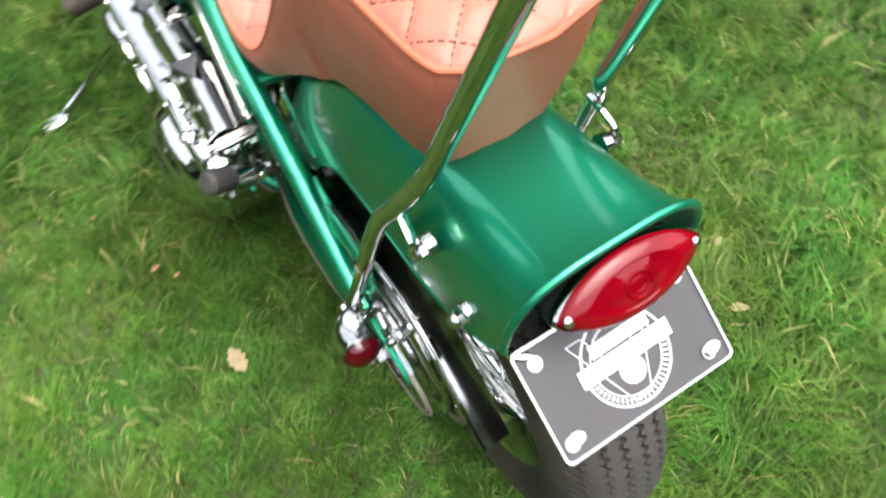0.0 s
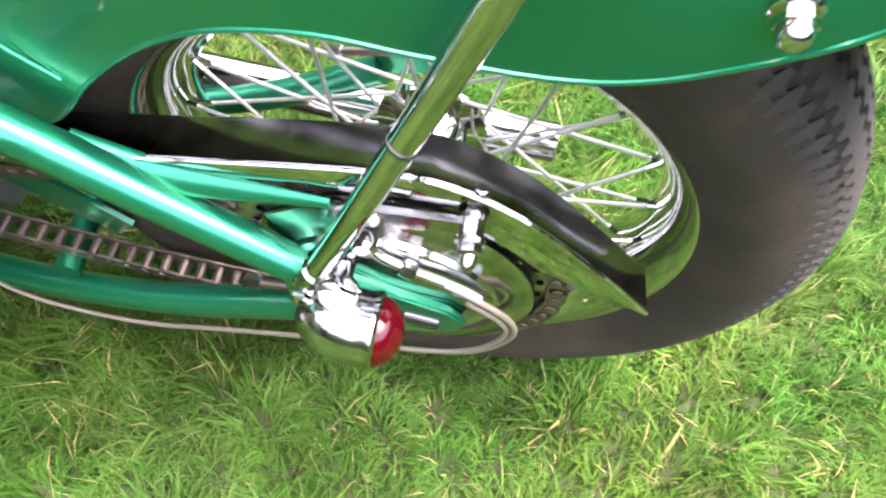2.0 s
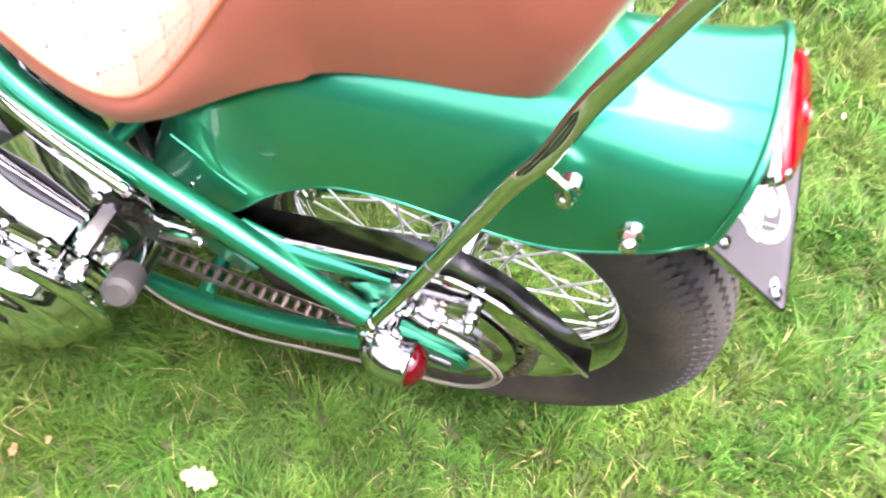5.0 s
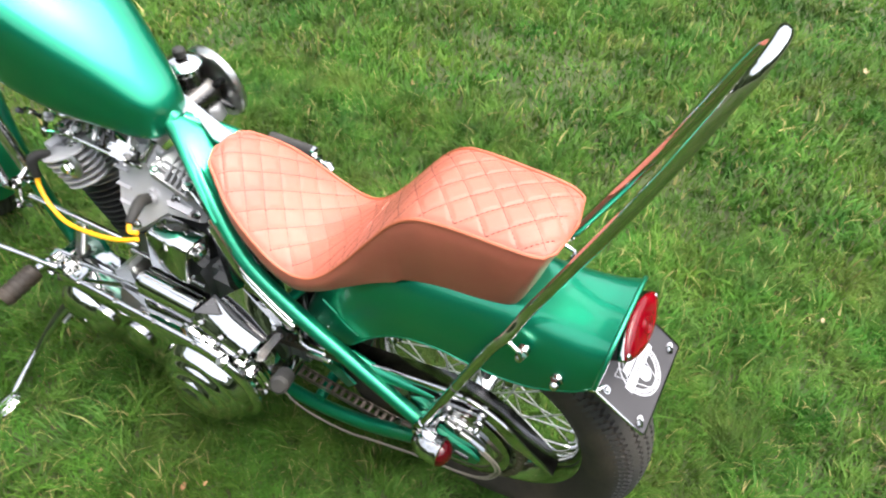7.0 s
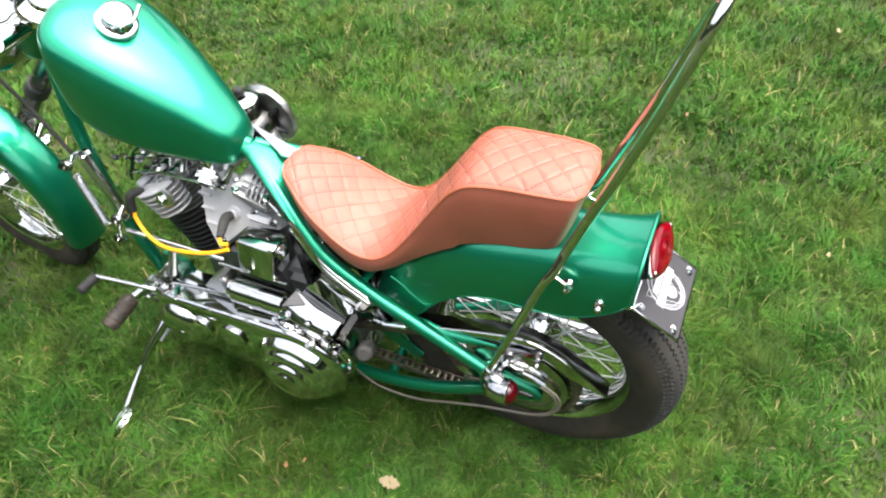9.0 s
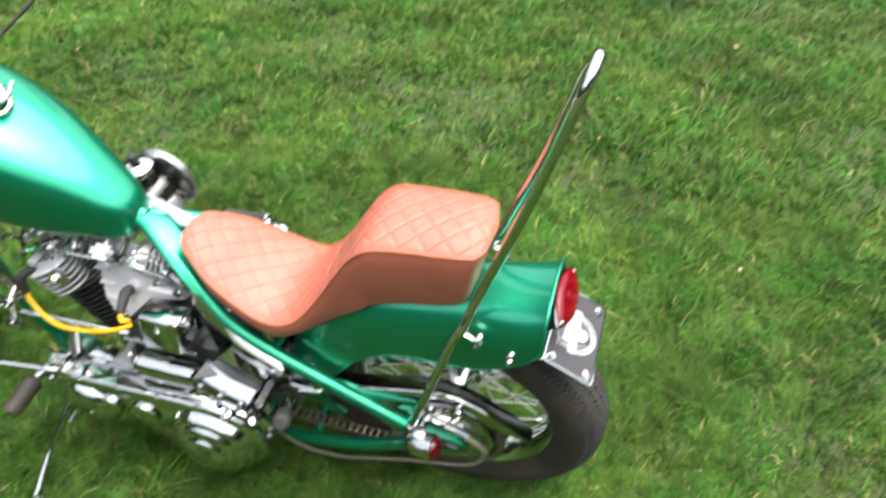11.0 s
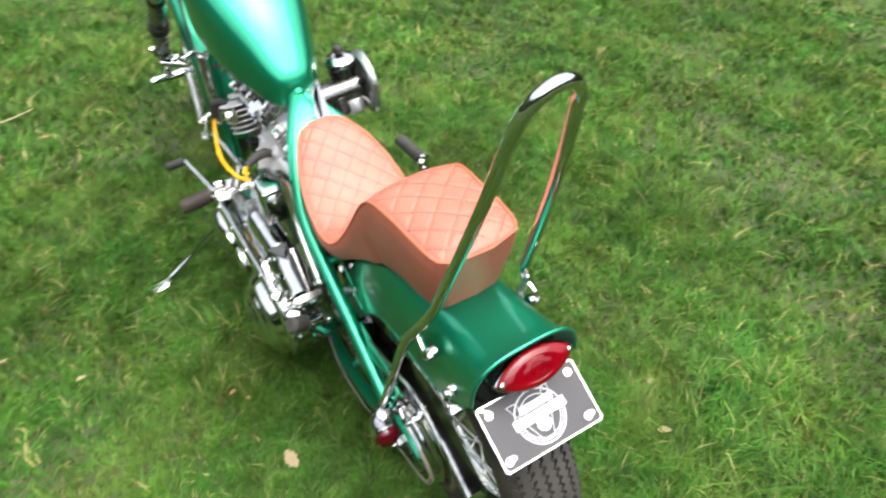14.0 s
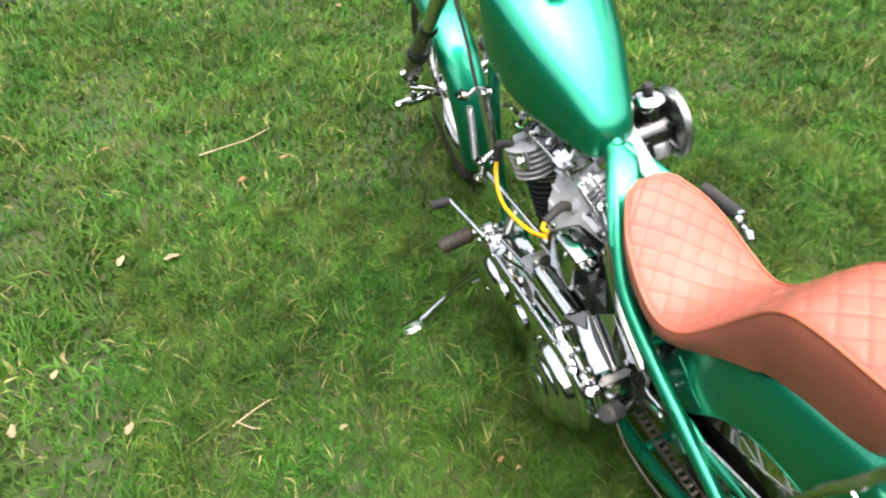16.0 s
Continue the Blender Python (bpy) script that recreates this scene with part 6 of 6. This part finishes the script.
for i, (x, y, rx, ry, h) in enumerate(((4.55, -1.72, 0.34, 0.24, 0.17), (4.10, -1.78, 0.36, 0.24, 0.15), (3.85, -1.95, 0.34, 0.28, 0.15), (4.40, -2.10, 0.45, 0.30, 0.18), (3.60, -2.15, 0.36, 0.28, 0.12), (4.85, -2.00, 0.32, 0.26, 0.17))):
    leafy_clump("ground_cover", x, y, rx, ry, h, 2100, 0.017, 3 + i, "low bright green leafy ground cover in the bed", BEDLEAF)
for i, (x, y, rx, ry, h, n) in enumerate(((5.30, -1.62, 0.34, 0.24, 0.40, 260), (5.50, -1.95, 0.36, 0.30, 0.44, 300), (5.15, -2.05, 0.28, 0.24, 0.36, 200), (5.42, -1.15, 0.20, 0.16, 0.30, 90), (5.00, -1.18, 0.07, 0.06, 0.22, 16), (5.9, -1.7, 0.4, 0.3, 0.45, 260), (5.8, -2.4, 0.4, 0.3, 0.45, 260))):
    leafy_clump("daffodil_clump", x, y, rx, ry, h, n, 0.013, 20 + i, "clump of grey-green daffodil strap leaves", STRAPLEAF, True)
for i, (x, y, rx, ry) in enumerate(((4.55, -1.30, 0.32, 0.14), (5.00, -1.20, 0.30, 0.16), (5.40, -1.02, 0.30, 0.14), (4.20, -1.42, 0.26, 0.13), (3.85, -1.52, 0.28, 0.12), (3.50, -1.70, 0.28, 0.13), (3.15, -1.88, 0.28, 0.13))):
    leafy_clump("weed_patch", x, y, rx, ry, 0.055, 620, 0.005, 40 + i, "thin weedy grass on the bed's brown soil", BEDLEAF, True)
FLOWER = material("daffodil_yellow", (0.80, 0.52, 0.02), 0.5, vary=0.1, scale=60)
for i, (x, y, z) in enumerate(((5.62, -1.80, 0.22), (5.42, -1.96, 0.33), (5.30, -2.12, 0.31))):
    st = part("daffodil", tube([(x, y, SOIL_Z), (x + 0.01, y, z * 0.6), (x, y - 0.01, z)], 0.004, 6, 4), BEDLEAF, None, "yellow daffodil among strap leaves")
    tagged(st, category="flower", group="daffodils in the bed")
    for k in range(6):
        a = math.pi * k / 3
        pt = bmesh.new()
        c = Vector((x, y, z))
        u = Vector((math.cos(a), math.sin(a) * 0.7, math.sin(a) * 0.7))
        w = u.cross(Vector((0.2, -0.7, 0.7))).normalized()
        rings(pt, [[c + u * 0.008 + w * 0.005, c + u * 0.028 + w * 0.014, c + u * 0.045, c + u * 0.028 - w * 0.014, c + u * 0.008 - w * 0.005], [p + Vector((0, -0.0015, 0.0015)) for p in (c + u * 0.008 + w * 0.005, c + u * 0.028 + w * 0.014, c + u * 0.045, c + u * 0.028 - w * 0.014, c + u * 0.008 - w * 0.005)]])
        part("petal", pt, FLOWER, st)
    part("trumpet", lathe([(0, 0.008), (0.018, 0.012), (0.026, 0.018)], (x, y, z), (0, -0.7, 0.7), 12), FLOWER, st)


def dry_leaf(x, y, size, turn, mat, label, seed, z=0.006):
    """A curled fallen leaf with a lobed edge."""
    r = random.Random(seed)
    bm = bmesh.new()
    N = 15
    rows = []
    for i in range(N):
        f = i / (N - 1)
        w = 0.33 * math.sin(math.pi * min(1, f * 0.95 + 0.03)) ** 0.8 * (0.80 + 0.20 * math.cos(f * 27)) + 0.015
        rows.append([Vector(((f - 0.5), k * w, 0.16 * (f - 0.5) ** 2 + 0.22 * abs(k) * w + 0.05 * math.sin(f * 9 + k * 3))) for k in (-1, -0.5, 0, 0.5, 1)])
    top = [[bm.verts.new(p) for p in row] for row in rows]
    for a, b in zip(top, top[1:]):
        for k in range(4):
            bm.faces.new((a[k], a[k + 1], b[k + 1], b[k]))
    bmesh.ops.recalc_face_normals(bm, faces=bm.faces)
    bmesh.ops.solidify(bm, geom=bm.faces[:], thickness=0.012)
    ob = new("fallen_leaf", finish(bm, "fallen_leaf", mat))
    ob.matrix_world = pose(x, y, z, r.uniform(-14, 14), r.uniform(-14, 14), turn) @ Matrix.Diagonal((size, size, size, 1))
    return tagged(ob, label, "leaf", "fallen leaves on the lawn")


LEAVES = ((-0.246, 0.150, 0.060, 100, 0), (0.535, -0.190, 0.042, -30, 0), (0.604, -0.067, 0.030, 20, 0), (-0.936, 1.357, 0.062, 20, 0), (-1.080, 1.400, 0.050, 60, 0), (-1.245, 1.016, 0.040, 80, 0), (-1.331, 0.874, 0.050, 100, 0), (-1.069, 0.776, 0.045, 70, 0),
          (-0.532, 1.740, 0.055, 10, 1), (-0.685, 1.668, 0.060, 0, 1), (-1.125, 2.065, 0.055, 0, 1), (-0.829, 2.050, 0.035, 0, 1), (-0.302, 0.384, 0.036, 40, 1), (-0.275, 0.352, 0.022, 10, 1), (-0.279, 1.172, 0.032, 0, 1), (-0.602, 0.592, 0.030, 30, 0),
          (-0.045, 2.923, 0.060, 0, 1), (1.515, -0.149, 0.040, 0, 1), (0.899, -0.665, 0.022, 0, 0), (3.008, 0.892, 0.050, 60, 1), (1.690, 2.452, 0.050, 20, 1), (2.084, 1.233, 0.035, 0, 1), (1.247, 0.808, 0.040, 50, 1), (-0.362, 0.543, 0.020, 0, 1), (1.935, 0.545, 0.030, 0, 1), (2.45, -0.62, 0.05, 0, 0))
for i, (x, y, s, turn, red) in enumerate(LEAVES):
    dry_leaf(x, y, s * (0.55 if red else 0.80), turn, LEAFRED if red else LEAFDRY, "small russet fallen leaf on the grass" if red else "pale dry fallen leaf on the grass", 200 + i, -0.004)


def twig(pts, r, label):
    ob = new("twig", finish(tube(pts, r, 7, 5), "twig", TWIG))
    return tagged(ob, label, "twig", "twigs on the lawn")


twig([(-0.806, 1.852, 0.010), (-0.72, 1.862, 0.014), (-0.63, 1.885, 0.010), (-0.545, 1.925, 0.012)], [0.0028, 0.0025, 0.002, 0.0012], "long pale twig lying in the grass")
twig([(-0.84, 0.684, 0.004), (-0.79, 0.708, 0.006), (-0.745, 0.727, 0.004)], [0.0018, 0.0016, 0.001], "short brown twig lying in the grass")
twig([(-0.83, 0.690, 0.010), (-0.80, 0.660, 0.011), (-0.78, 0.650, 0.010)], [0.0018, 0.0015, 0.001], "short brown twig lying in the grass")


# ---- unseen tree ring, added to darken chrome reflections and low sky light ----
def make_backdrop():
    bm = bmesh.new()
    N = 180
    loops = []
    for z in np.linspace(0, 1, 26):
        loop = []
        for i in range(N):
            a = 2 * math.pi * i / N
            c, s = math.cos(a), math.sin(a)
            top = TREE_TOP * (1 + 0.32 * noise.noise((c * 3.1, s * 3.1, 7)) + 0.16 * noise.noise((c * 11, s * 11, 3)))
            d = 18 + 2.4 * noise.noise((c * 4, s * 4, z * 3)) + 1.3 * noise.noise((c * 15, s * 15, z * 9)) - 1.5 * math.sin(math.pi * z)
            loop.append(Vector((d * c, d * s, SOIL_Z - 0.3 + z * top + 0.5 * noise.noise((c * 40, s * 40, z * 20)) * z)))
        loops.append(loop)
    rings(bm, loops, caps=False)
    ob = new("backdrop", finish(bm, "backdrop", UNSEEN_RING))
    return tagged(ob, "unseen ring of dark green trees, added to darken reflections", "trees", kind="structure")


TREE_TOP = 8.5
UNSEEN_RING = material("unseen_tree_ring", (0.030, 0.052, 0.018), 0.9, vary=0.6, scale=1.2, bump=0.8, bump_scale=6, second=(0.06, 0.085, 0.03), second_scale=0.6)
make_backdrop()
